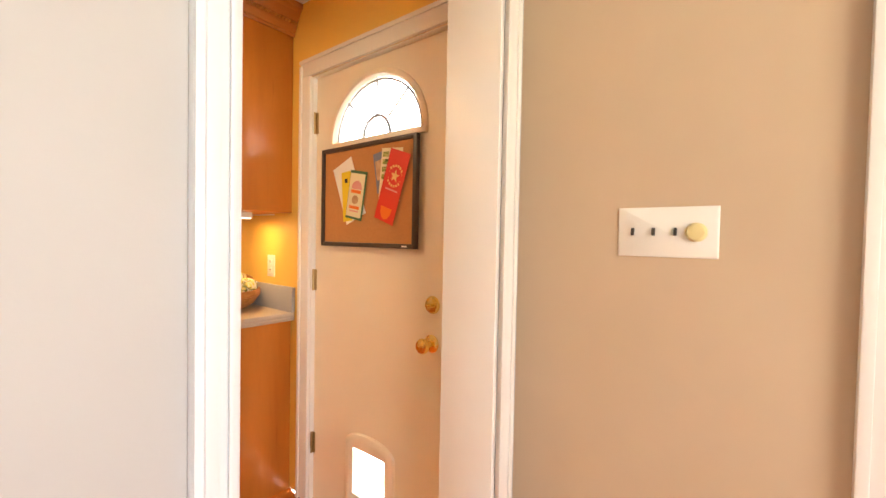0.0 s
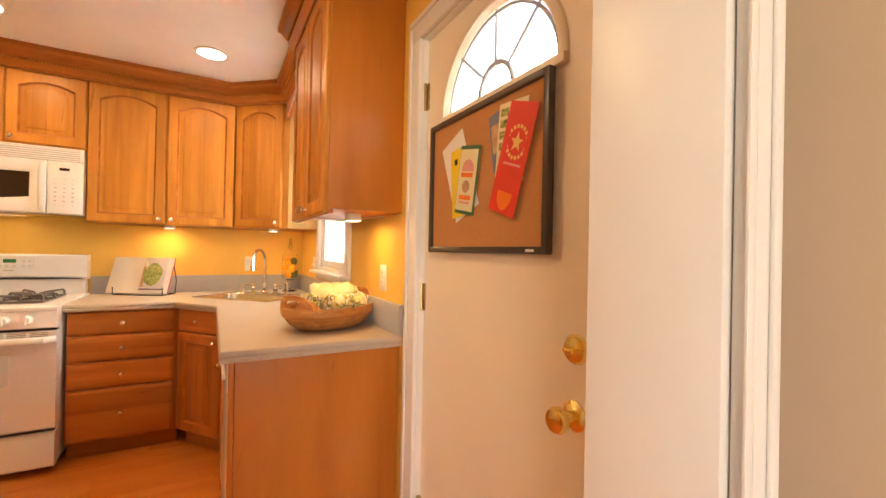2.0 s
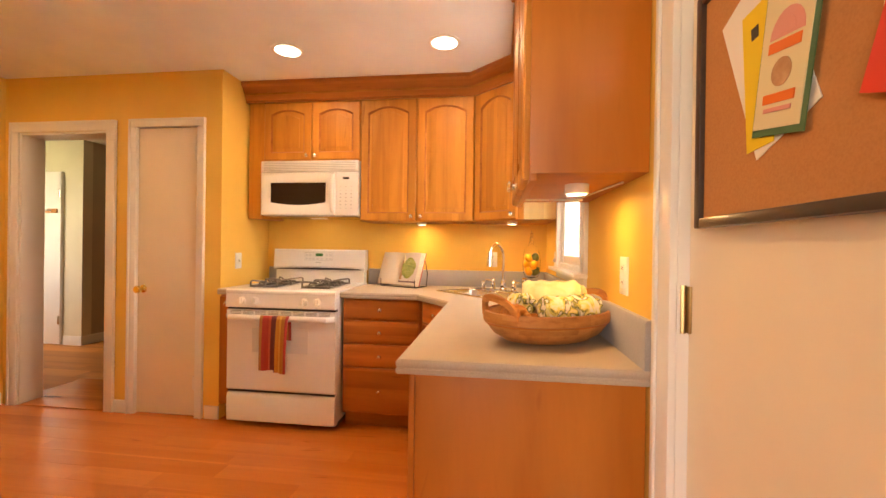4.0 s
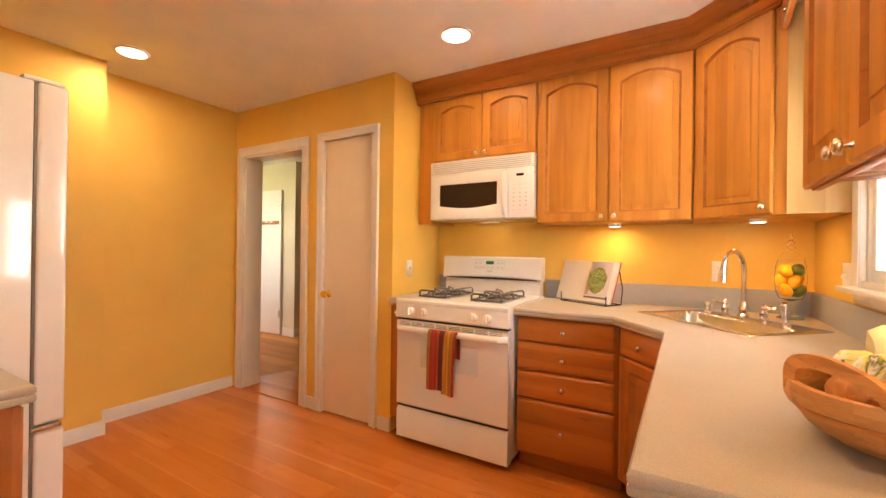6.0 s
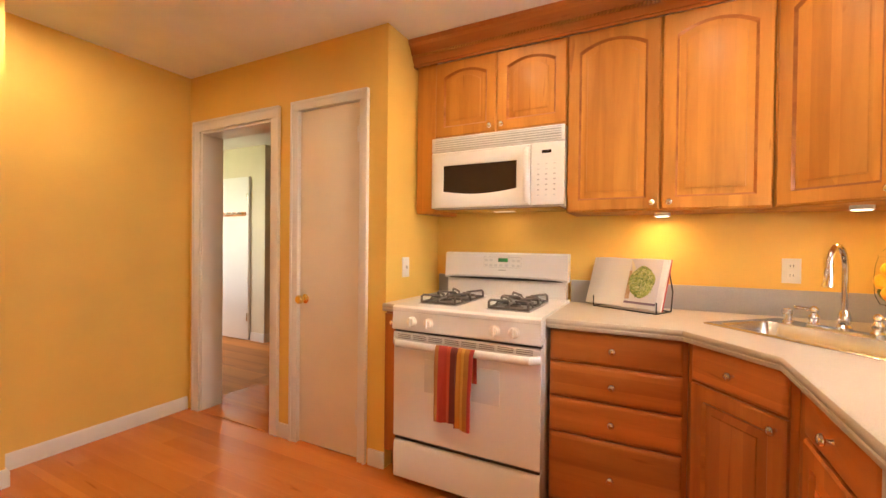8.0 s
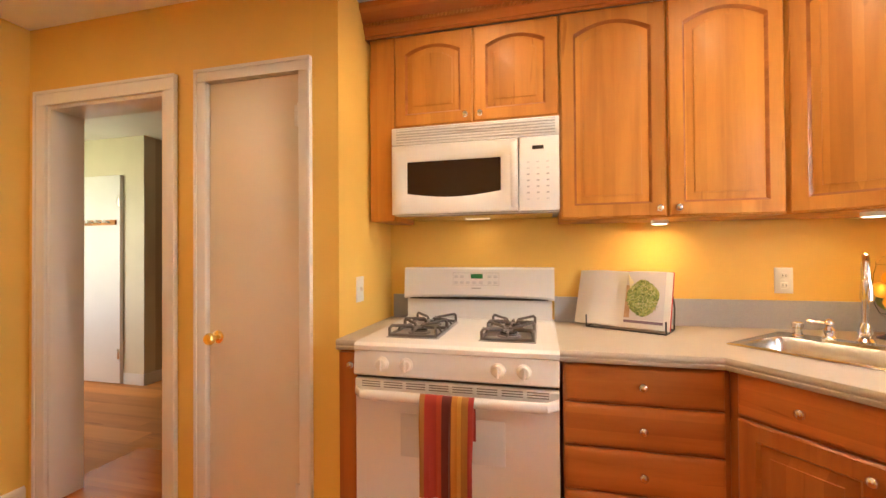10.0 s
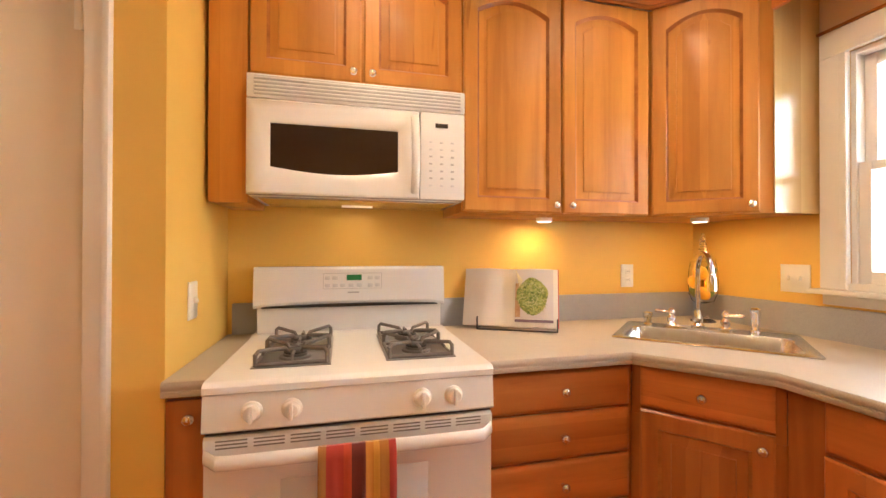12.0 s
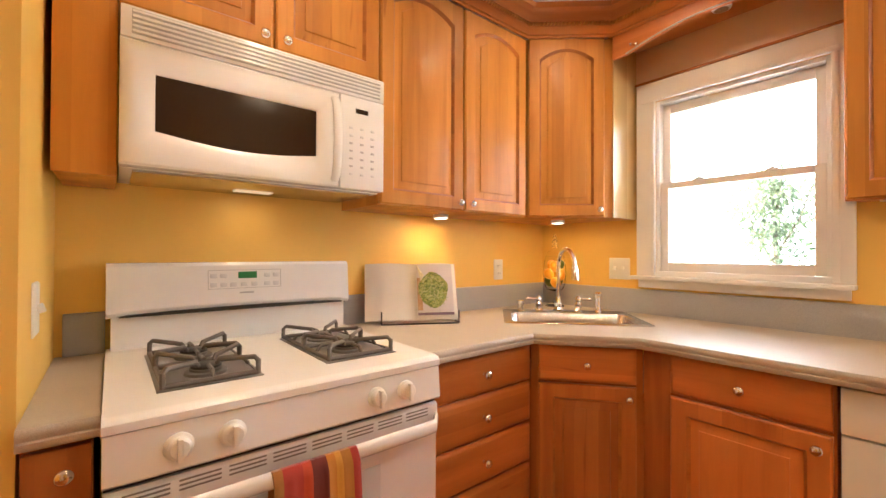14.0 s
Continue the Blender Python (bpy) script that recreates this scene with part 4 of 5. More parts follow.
tw = part("dish_towel", b, TOWEL)
tw.location = (0, yt, 0)
tagged(tw, "red, orange and brown striped dish towel hanging on the oven handle", "towel")

# ---- microwave ----
MX = 0.360
mw = thing("microwave", (0.18, -1.77, 1.44), "white over-the-range microwave under the short cabinet", "microwave")
part("body", Build().box(0.004, MX - 0.045, -2.148, -1.393, 1.441, 1.850, 0.003), WHITE, mw)
b = Build()
b.box(MX - 0.045, MX - 0.002, -2.149, -1.392, 1.766, 1.848, 0.006)
tv = part("vent_grille", b, WHITE, mw)
# Flat grey strip imitates the shade between the slats.
part("vent_recess", Build().box(MX - 0.004, MX - 0.0012, -2.125, -1.410, 1.776, 1.840), GREYPRINT, tv, "grey strip standing in for the shade between the slats")
for i in range(5):
    part("slat", Build().box(MX - 0.003, MX + 0.004, -2.125, -1.410, 1.779 + i * 0.0125, 1.7865 + i * 0.0125, 0.0025), WHITE, tv)
# door with dished surround and curved-bottom window
ya, yb, za, zb = -2.149, -1.566, 1.444, 1.764
wa, wb, wt_, wbm = -2.074, -1.643, 1.686, 1.540


def win_ring(d, x):
    pts = [(wa - d, wt_ + d), ]
    low = []
    for i in range(13):
        u = i / 12
        low.append((wa - d + u * (wb - wa + 2 * d), wbm - d - 0.020 * math.sin(math.pi * u)))
    pts += low + [(wb + d, wt_ + d)]
    return [(x, y, z) for y, z in pts]


def out_ring(x, s=0.0):
    pts = [(ya + s, zb - s)]
    for i in range(13):
        u = i / 12
        pts.append((ya + s + u * (yb - ya - 2 * s), za + s))
    pts.append((yb - s, zb - s))
    return [(x, y, z) for y, z in pts]


b = Build()
b.loft([out_ring(MX - 0.045), out_ring(MX - 0.006), out_ring(MX, 0.006), win_ring(0.045, MX + 0.003), win_ring(0.006, MX - 0.008), win_ring(0.0, MX - 0.012)], True, False)
dr = part("door", b, WHITE, mw)
b = Build()
b.loft([win_ring(0.004, MX - 0.018), win_ring(0.004, MX - 0.0115)])
part("window", b, BLACKGLASS, dr, "dark tinted glass window")
b = Build()
rings = []
for i in range(15):
    u = i / 14
    z = 1.462 + u * 0.285
    bow = 0.030 * math.sin(math.pi * u) ** 0.45
    rings.append([(MX - 0.004 + bow + 0.008 * math.cos(a), -1.583 + 0.015 * math.sin(a), z) for a in (2 * math.pi * k / 10 for k in range(10))])
b.loft(rings)
part("handle", b, WHITE, dr)
kp = part("keypad_panel", Build().box(MX - 0.045, MX - 0.001, -1.562, -1.393, 1.444, 1.764, 0.005), WHITE, mw)
part("display", Build().box(MX - 0.002, MX + 0.0008, -1.506, -1.458, 1.708, 1.724, 0.0005), BLACKGLASS, kp, "small dark display")
for r_ in range(7):
    for q in range(3):
        part("button", Build().box(MX - 0.002, MX + 0.0008, -1.529 + q * 0.041, -1.517 + q * 0.041, 1.492 + r_ * 0.0265, 1.4985 + r_ * 0.0265, 0.0005), GREYPRINT if r_ in (1, 2, 3, 4) else LIGHTPRINT, kp)
under = part("underside", Build().box(0.03, 0.31, -2.12, -1.42, 1.434, 1.441, 0.002), STEEL, mw, "grey metal underside")
part("lamp_lens", Build().box(0.11, 0.16, -1.84, -1.72, 1.4315, 1.434, 0.0005), HOODLENS, under, "lit cooktop lamp")

# ---- window ----
wx0, wx1, wz0, wz1 = WIN
win = thing("window_1", (1.04, 0.0, 1.1), "white painted double-hung window above the counter", "window")
tagged(win, kind="structure")
b = Build()
b.box(0.618, wx0, -0.020, -0.0005, 1.112, 2.001, 0.004).box(wx1, 1.434, -0.020, -0.0005, 1.112, 2.001, 0.004).box(0.618, 1.434, -0.020, -0.0005, 2.0015, 2.100, 0.004)
b.box(wx0 - 0.022, wx0, -0.026, -0.020, 1.114, 2.001, 0.003).box(wx1, wx1 + 0.022, -0.026, -0.020, 1.114, 2.001, 0.003).box(wx0 - 0.022, wx1 + 0.022, -0.026, -0.020, 2.0015, 2.022, 0.003)
part("casing", b, TRIM, win)
part("bottom_stop", Build().box(wx0, wx1, -0.014, 0.007, 1.1112, 1.1368, 0.003), TRIM, win)
part("head_strip", Build().box(0.612, 1.434, -0.026, -0.0045, 2.1005, 2.111, 0.003), WOOD_D, win, "dark wood strip above the casing")
b = Build()
b.box(0.598, 1.436, -0.062, 0.0, 1.092, 1.111, 0.005)
part("window_sill", b, TRIM, win)
part("apron", Build().box(0.625, 1.42, -0.016, -0.0005, 1.050, 1.0915, 0.003), TRIM, win)
b = Build()
b.box(wx0, wx0 + 0.018, -0.001, 0.158, wz0, wz1, 0.002).box(wx1 - 0.018, wx1, -0.001, 0.158, wz0, wz1, 0.002).box(wx0 + 0.018, wx1 - 0.018, -0.001, 0.158, wz1 - 0.018, wz1, 0.002)
b.box(wx0 + 0.018, wx1 - 0.018, 0.0, 0.158, wz0 - 0.018, wz0 + 0.006, 0.002)
part("window_frame", b, TRIM, win)


def sash(z0, z1, y, bottom, top_):
    x0_, x1_ = wx0 + 0.019, wx1 - 0.019
    s_ = 0.036
    f = Build()
    f.box(x0_, x0_ + s_, y, y + 0.028, z0, z1, 0.003).box(x1_ - s_, x1_, y, y + 0.028, z0, z1, 0.003)
    f.box(x0_ + s_, x1_ - s_, y, y + 0.028, z0, z0 + bottom, 0.003).box(x0_ + s_, x1_ - s_, y, y + 0.028, z1 - top_, z1, 0.003)
    sh = part("sash", f, TRIM, win)
    pn = part("pane", Build().box(x0_ + s_ - 0.004, x1_ - s_ + 0.004, y + 0.012, y + 0.016, z0 + bottom - 0.004, z1 - top_ + 0.004), GLASS, sh, "clear glass pane")
    pn.visible_shadow = False
    return sh


sash(1.557, 1.980, 0.040, 0.030, 0.045)
lo = sash(1.137, 1.582, 0.008, 0.045, 0.032)
for lx in (0.90, 1.18):
    part("sash_lock", Build().box(lx - 0.022, lx + 0.022, 0.006, 0.034, 1.583, 1.590, 0.002).box(lx - 0.008, lx + 0.008, 0.008, 0.03, 1.590, 1.598, 0.002), TRIM, lo)

# ---- back door ----
SET = 0.020
door = thing("door_1", (2.745, 0.0, 0.0), "cream painted back door with half-round leaded window", "door")
tagged(door, kind="structure")
FXC, FZ, FA, FH = 2.717, 1.732, 0.268, 0.246


def fan(d, y, nseg=24):
    """Outline of the half-round light, grown by d."""
    pts = [(FXC - FA - d, y, FZ - d), (FXC + FA + d, y, FZ - d)]
    for i in range(nseg + 1):
        a = math.pi * i / nseg
        pts.append((FXC + (FA + d) * math.cos(a), y, FZ + (FH + d) * math.sin(a)))
    return pts


t = bmesh.new()
PET = (2.612, 2.812, 0.16, 0.368)
rect = [(2.304, 0.006), (3.186, 0.006), (3.186, 2.060), (2.304, 2.060)]
loops = []
for poly in (rect, [(x, z) for x, y, z in fan(0, 0)][2:], [(PET[0] - 0.006, PET[2] - 0.006), (PET[1] + 0.006, PET[2] - 0.006), (PET[1] + 0.006, PET[3] + 0.006), (PET[0] - 0.006, PET[3] + 0.006)]):
    vs = [t.verts.new((x, 0.002, z)) for x, z in poly]
    loops += [t.edges.new((vs[i], vs[(i + 1) % len(vs)])) for i in range(len(vs))]
bmesh.ops.triangle_fill(t, use_beauty=True, edges=loops)
res = bmesh.ops.extrude_face_region(t, geom=t.faces[:])
bmesh.ops.translate(t, verts=[g for g in res["geom"] if isinstance(g, bmesh.types.BMVert)], vec=(0, 0.044, 0))
slab = part("slab", Build().take(t), DOORPAINT, door)
b = Build()
b.loft([fan(0.030, 0.0015), fan(0.028, -0.004), fan(0.018, -0.010), fan(0.006, -0.010), fan(0.0, -0.002), fan(-0.002, 0.010), fan(-0.002, 0.03)], False, False)
fr = part("fan_frame", b, DOORPAINT, slab)
b = Build()
b.loft([fan(0.0, 0.020), fan(0.0, 0.024)])
pane = part("pane", b, GLASS, slab, "half-round clear glass pane")
pane.visible_shadow = False
b = Build()
for a in (45, 90, 135):
    ca, sa = math.cos(radians(a)), math.sin(radians(a))
    b.tube([(FXC + 0.075 * ca, 0.012, FZ + 0.080 * sa), (FXC + FA * ca, 0.012, FZ + FH * sa)], 0.0052, 6)
b.tube([(FXC + 0.082 * math.cos(math.pi * i / 14), 0.012, FZ + 0.085 * math.sin(math.pi * i / 14)) for i in range(15)], 0.0078, 6)
b.tube([(FXC + (FA - 0.012) * math.cos(math.pi * i / 24), 0.012, FZ + (FH - 0.012) * math.sin(math.pi * i / 24)) for i in range(25)], 0.0055, 6)
part("leading", b, LEAD, slab, "grey lead strips")
b = Build()
b.box(FXC - FA - 0.03, FXC + FA + 0.03, -0.016, 0.0015, FZ - 0.030, FZ - 0.006, 0.004)
part("fan_sill", b, DOORPAINT, slab)
for hz in (1.845, 1.090, 0.290):
    b = Build().box(2.292, 2.3005, -0.022, -0.0185, hz - 0.05, hz + 0.05, 0.001).box(2.3015, 2.318, -0.004, 0.0015, hz - 0.05, hz + 0.05, 0.001)
    b.tube([(2.301, -0.010, hz - 0.052), (2.301, -0.010, hz + 0.052)], 0.007, 8)
    part("hinge", b, AGEDBRASS, door, "aged brass hinge")
my = pose(3.052, 0.002, 1.052, 90)
b = Build(my).lathe(0, 0, [(0.034, 0), (0.034, 0.004), (0.028, 0.012), (0.020, 0.014)], 24)
db = part("deadbolt", b, BRASS, door, "polished brass deadbolt")
part("thumb_turn", Build(my).box(-0.013, 0.013, -0.005, 0.005, 0.012, 0.032, 0.003), BRASS, db)
mk = pose(3.050, 0.002, 0.905, 90)
b = Build(mk).lathe(0, 0, [(0.034, 0), (0.034, 0.004), (0.026, 0.010), (0.013, 0.014), (0.011, 0.030), (0.018, 0.036), (0.027, 0.044), (0.029, 0.054), (0.025, 0.063), (0.012, 0.067)], 24)
part("door_knob", b, BRASS, door, "polished brass door knob")
b = Build()


def pet_ring(d, y):
    x0_, x1_, z0_, z1_ = PET[0] - d, PET[1] + d, PET[2] - d, PET[3] + d * 0.3
    pts = [(x0_, y, z0_), (x1_, y, z0_)]
    for i in range(13):
        a = math.pi * i / 12
        pts.append(((x0_ + x1_) / 2 + (x1_ - x0_) / 2 * math.cos(a), y, z1_ + (0.3 * d + 0.02 + 0.4 * d) * math.sin(a)))
    return pts


def pet_in(y):
    pts = [(PET[0], y, PET[2]), (PET[1], y, PET[2])]
    for i in range(13):
        pts.append((PET[1] + (PET[0] - PET[1]) * i / 12, y, PET[3]))
    return pts


b.loft([pet_ring(0.055, 0.0015), pet_ring(0.050, -0.008), pet_ring(0.035, -0.014), pet_ring(0.02, -0.012), pet_in(-0.006), pet_in(0.03)], False, False)
pf = part("pet_door_frame", b, DOORPAINT, door, "cream pet door frame with arched top")
part("pet_flap", Build().box(PET[0] + 0.002, PET[1] - 0.002, 0.026, 0.029, PET[2] + 0.002, PET[3] - 0.002), PETFLAP, pf, "bright translucent pet flap").visible_shadow = False
part("door_threshold", Build().box(2.30, 3.19, 0.0, 0.16, -0.01, 0.006), AGEDBRASS, door)

# cork board and papers
cb = thing("cork_board", (2.69, -0.02, 1.26), "cork board in a dark frame hung on the back door", "cork board")
bx0, bx1, bz0, bz1 = 2.392, 2.986, 1.259, 1.701
b = Build()
b.box(bx0, bx0 + 0.019, -0.032, -0.010, bz0, bz1, 0.004).box(bx1 - 0.019, bx1, -0.032, -0.010, bz0, bz1, 0.004)
b.box(bx0 + 0.019, bx1 - 0.019, -0.032, -0.010, bz0, bz0 + 0.019, 0.004).box(bx0 + 0.019, bx1 - 0.019, -0.032, -0.010, bz1 - 0.019, bz1, 0.004)
part("frame", b, DARKFRAME, cb)
part("sheet", Build().box(bx0 + 0.015, bx1 - 0.015, -0.022, -0.010, bz0 + 0.015, bz1 - 0.015), CORK, cb)
part("maker_plate", Build().box(2.915, 2.945, -0.0328, -0.0315, bz0 + 0.006, bz0 + 0.012), PAPER, cb, "tiny pale plate")


PINNED = []


def card(name, x, z, w, h, tilt, y, material, label, curl=0.0, cat="paper"):
    """Flat paper on the board; tilt in degrees leans its top to +x. Returns thing and its matrix."""
    th = thing(name, (x, -0.022, z), label, cat)
    PINNED.append(th)
    m = pose(x, y, z, 0, tilt, 0)
    b_ = Build(m)
    rings_ = []
    for i in range(7):
        u = i / 6
        yy = -curl * (2 * u - 1) ** 2
        xx = -w / 2 + u * w
        rings_.append([(xx, yy, -h / 2), (xx, yy - 0.0014, -h / 2), (xx, yy - 0.0014, h / 2), (xx, yy, h / 2)])
    b_.loft(rings_)
    part("sheet", b_, material, th)
    return th, m


def bar(th, m, x0_, x1_, z0_, z1_, material, name="print"):
    return part(name, Build(m).box(x0_, x1_, -0.0026, -0.0013, z0_, z1_), material, th)


th, m = card("paper_sheet", 2.583, 1.503, 0.134, 0.267, -22, -0.0228, PAPER, "white paper sheet pinned askew on the cork board")
bar(th, m, -0.045, -0.020, -0.012, -0.006, GREYPRINT)
th, m = card("yellow_note", 2.573, 1.479, 0.062, 0.218, -4.5, -0.0250, YELLOWPAPER, "yellow paper strip on the cork board")
bar(th, m, -0.008, 0.008, 0.060, 0.078, BLACK)
th, m = card("booklet", 2.639, 1.481, 0.108, 0.208, 10, -0.0280, GREENPAPER, "cream and green booklet on the cork board", cat="booklet")
bar(th, m, -0.051, 0.045, -0.094, 0.092, CREAMPAPER, "cover")
m2 = m @ Matrix.Translation((0, -0.0012, 0))
b = Build(m2)
for ra, rb, za_, zb_ in ((0.034, 0.024, 0.026, 0.062), (0.018, 0.013, 0.030, 0.050)):
    arch = [(-ra, za_), (ra, za_)] + [(ra * math.cos(math.pi * k / 10), za_ + (zb_ - za_) * math.sin(math.pi * k / 10)) for k in range(11)]
    y_ = -0.0022 if ra > 0.02 else -0.0028
    b.loft([[(x, -0.0013, z) for x, z in arch], [(x, y_, z) for x, z in arch]])
part("emblem", b, PINKPAPER, th, "arched pink emblem")
bar(th, m2, -0.034, 0.030, 0.008, 0.022, ORANGEPAPER)
b = Build(m2)
disc = [(-0.002 + 0.020 * math.cos(2 * math.pi * k / 16), -0.020 + 0.019 * math.sin(2 * math.pi * k / 16)) for k in range(16)]
b.loft([[(x, -0.0013, z) for x, z in disc], [(x, -0.0024, z) for x, z in disc]])
part("roundel", b, WOODPRINT, th, "brown round print")
bar(th, m2, -0.034, 0.030, -0.060, -0.047, ORANGEPAPER)
bar(th, m2, -0.030, 0.026, -0.072, -0.066, PINKPAPER)
th, m = card("folded_card", 2.786, 1.568, 0.068, 0.165, -10, -0.0235, BLUEPAPER, "slate blue folded card on the cork board")
bar(th, m, -0.026, 0.010, -0.030, 0.050, WOODPRINT)
th, m = card("leaflet", 2.845, 1.554, 0.118, 0.209, 5, -0.0265, CREAMPAPER, "cream leaflet behind the red brochure")
for k in range(4):
    bar(th, m, -0.050, -0.018, -0.020 + k * 0.030, 0.000 + k * 0.030, NOODLE)
th, m = card("brochure", 2.861, 1.502, 0.112, 0.288, 19, -0.0310, REDPAPER, "red brochure with gold star ring on the cork board", 0.003, "brochure")
m2 = m @ Matrix.Translation((0, -0.0004, 0))
b = Build(m2)
pts = []
for k in range(10):
    a = math.pi / 2 + k * math.pi / 5
    r_ = 0.026 if k % 2 == 0 else 0.011
    pts.append((r_ * math.cos(a), r_ * math.sin(a) + 0.044))
b.loft([[(x, -0.0012, z) for x, z in pts], [(x, -0.0022, z) for x, z in pts]])
part("star", b, GOLDPAPER, th)
b = Build()
for k in range(18):
    a = 2 * math.pi * k / 18
    b.m = m2 @ pose(0.040 * math.cos(a), 0, 0.044 + 0.040 * math.sin(a), 0, -math.degrees(a) + 90, 0)
    b.box(-0.0042, 0.0042, -0.0022, -0.0008, -0.0045, 0.0045)
part("ring_print", b, GOLDPAPER, th, "ring of unreadable small letters")
bar(th, m2, -0.036, 0.036, -0.016, -0.010, PINKPAPER)
b = Build(m2)
pts = [(-0.036, -0.086), (0.030, -0.086), (0.025, -0.112), (0.012, -0.130), (-0.003, -0.136), (-0.018, -0.130), (-0.031, -0.112)]
b.loft([[(x, -0.0012, z) for x, z in pts], [(x, -0.0022, z) for x, z in pts]])
part("crest", b, ORANGEPAPER, th)

for ob in scene.objects:
    if not ob.parent and (ob == door or ob == cb or ob in PINNED):
        ob.location.y += SET

# ---- closet door ----
cd = thing("door_2", (0.6, -2.70, 0), "plain cream painted narrow closet door", "door")
tagged(cd, kind="structure")
sl = part("slab", Build().box(0.562, 0.598, CLOS[0] + 0.011, CLOS[1] - 0.011, 0.008, 2.042, 0.002), DOORPAINT, cd)
b = Build()
b.box(0.46, 0.606, CLOS[0], CLOS[0] + 0.008, 0, 2.045, 0.001).box(0.46, 0.606, CLOS[1] - 0.008, CLOS[1], 0, 2.045, 0.001).box(0.46, 0.606, CLOS[0], CLOS[1], 2.0455, 2.064, 0.001)
part("door_frame", b, TRIM, cd)
m = pose(0.598, -2.895, 0.892, 0, 90, 0)
b = Build(m).lathe(0, 0, [(0.030, 0), (0.030, 0.004), (0.022, 0.010), (0.011, 0.014), (0.010, 0.030), (0.018, 0.036), (0.026, 0.044), (0.027, 0.054), (0.022, 0.062), (0.010, 0.065)], 22)
part("door_knob", b, BRASS, cd, "polished brass door knob")
for hz in (1.86, 0.24):
    part("hinge", Build().box(0.5985, 0.602, -2.500, -2.474, hz - 0.045, hz + 0.045, 0.001).tube([(0.608, -2.472, hz - 0.050), (0.608, -2.472, hz + 0.050)], 0.0085, 8), TRIM, cd)

# ---- hall door with peg rail ----
hd = thing("door_3", (-1.0, -5.9, 0), "plain white hall door with a wooden peg rail", "door")
tagged(hd, kind="structure")
part("slab", Build().box(-1.026, -0.990, -6.30, -5.49, 0.012, 2.055, 0.003), TRIM, hd)
for hz in (1.80, 0.30):
    part("hinge", Build().box(-0.990, -0.984, -5.515, -5.493, hz - 0.05, hz + 0.05, 0.001), NICKEL, hd)
rl = part("peg_rail", Build().box(-0.989, -0.972, -6.20, -5.53, 1.565, 1.615, 0.003), BASKET, hd, "wooden peg rail")
for i in range(6):
    y = -6.13 + i * 0.105
    m = pose(-0.972, y, 1.59, 0, 80, 0)
    part("peg", Build(m).lathe(0, 0, [(0.010, 0), (0.008, 0.02), (0.009, 0.035), (0.018, 0.045), (0.018, 0.055), (0.008, 0.062)], 12), TRIM, rl)

# ---- wall plates ----
def wall_plate(m, w, h, switches, name, label, cat):
    """Plate with toggles or outlet faces; front to -y of m."""
    th_ = thing(name, m.translation, label, cat)
    b_ = Build(m)
    b_.loft([ring(w, h, 0, 0, 0.0), ring(w, h, 0.0, 0, -0.003), ring(w, h, 0.004, 0, -0.006)], True, True)
    part("plate", b_, WHITEPL, th_)
    for kind_, x, z in switches:
        if kind_ == "toggle":
            part("toggle", Build(m @ pose(x, -0.006, z, -18)).box(-0.0035, 0.0035, -0.007, 0.001, -0.009, 0.009, 0.0015), BLACK, th_, "dark toggle")
        elif kind_ == "white":
            part("toggle", Build(m @ pose(x, -0.006, z, -18)).box(-0.005, 0.005, -0.012, 0.001, -0.010, 0.010, 0.002), WHITEPL, th_)
        elif kind_ == "rocker":
            part("rocker", Build(m @ pose(x, -0.006, z, -4)).box(-0.016, 0.016, -0.004, 0.001, -0.033, 0.033, 0.002), WHITEPL, th_)
        elif kind_ == "dimmer":
            part("dimmer_knob", Build(m @ pose(x, -0.006, z, 90)).lathe(0, 0, [(0.022, 0), (0.022, 0.004), (0.019, 0.009), (0.017, 0.013), (0.012, 0.015)], 22), IVORY, th_, "yellowed round dimmer knob")
        else:
            o_ = part("socket", Build(m).box(x - 0.015, x + 0.015, -0.0085, -0.005, z - 0.014, z + 0.014, 0.003), WHITEPL, th_)
            part("slots", Build(m).box(x - 0.007, x - 0.005, -0.009, -0.0084, z - 0.004, z + 0.006).box(x + 0.005, x + 0.007, -0.009, -0.0084, z - 0.004, z + 0.006), BLACK, o_)
    return th_


wall_plate(pose(3.737, -0.0755, 1.268), 0.211, 0.118, [("toggle", 0.034, 0.059), ("toggle", 0.080, 0.059), ("toggle", 0.126, 0.059), ("dimmer", 0.168, 0.059)], "light_switch", "white four-gang switch plate with three dark toggles and a dimmer knob", "light switch")
wall_plate(pose(0.374, -2.2895, 1.042, 0, 0, 180) @ pose(-0.072, 0, 0), 0.072, 0.116, [("white", 0.036, 0.058)], "light_switch", "white light switch on the pale yellow return wall", "light switch")
wall_plate(face_x(0.0005, -0.449, 1.072), 0.072, 0.116, [("socket", 0.036, 0.080), ("socket", 0.036, 0.036)], "outlet", "white electric outlet beside the sink", "outlet")
wall_plate(pose(0.458, -0.0005, 1.085), 0.116, 0.116, [("white", 0.035, 0.058), ("white", 0.081, 0.058)], "light_switch", "white two-gang switch plate beside the window", "light switch")
wall_plate(pose(1.90, -0.0005, 1.080), 0.072, 0.116, [("socket", 0.036, 0.080), ("socket", 0.036, 0.036)], "outlet", "white electric outlet above the basket", "outlet")

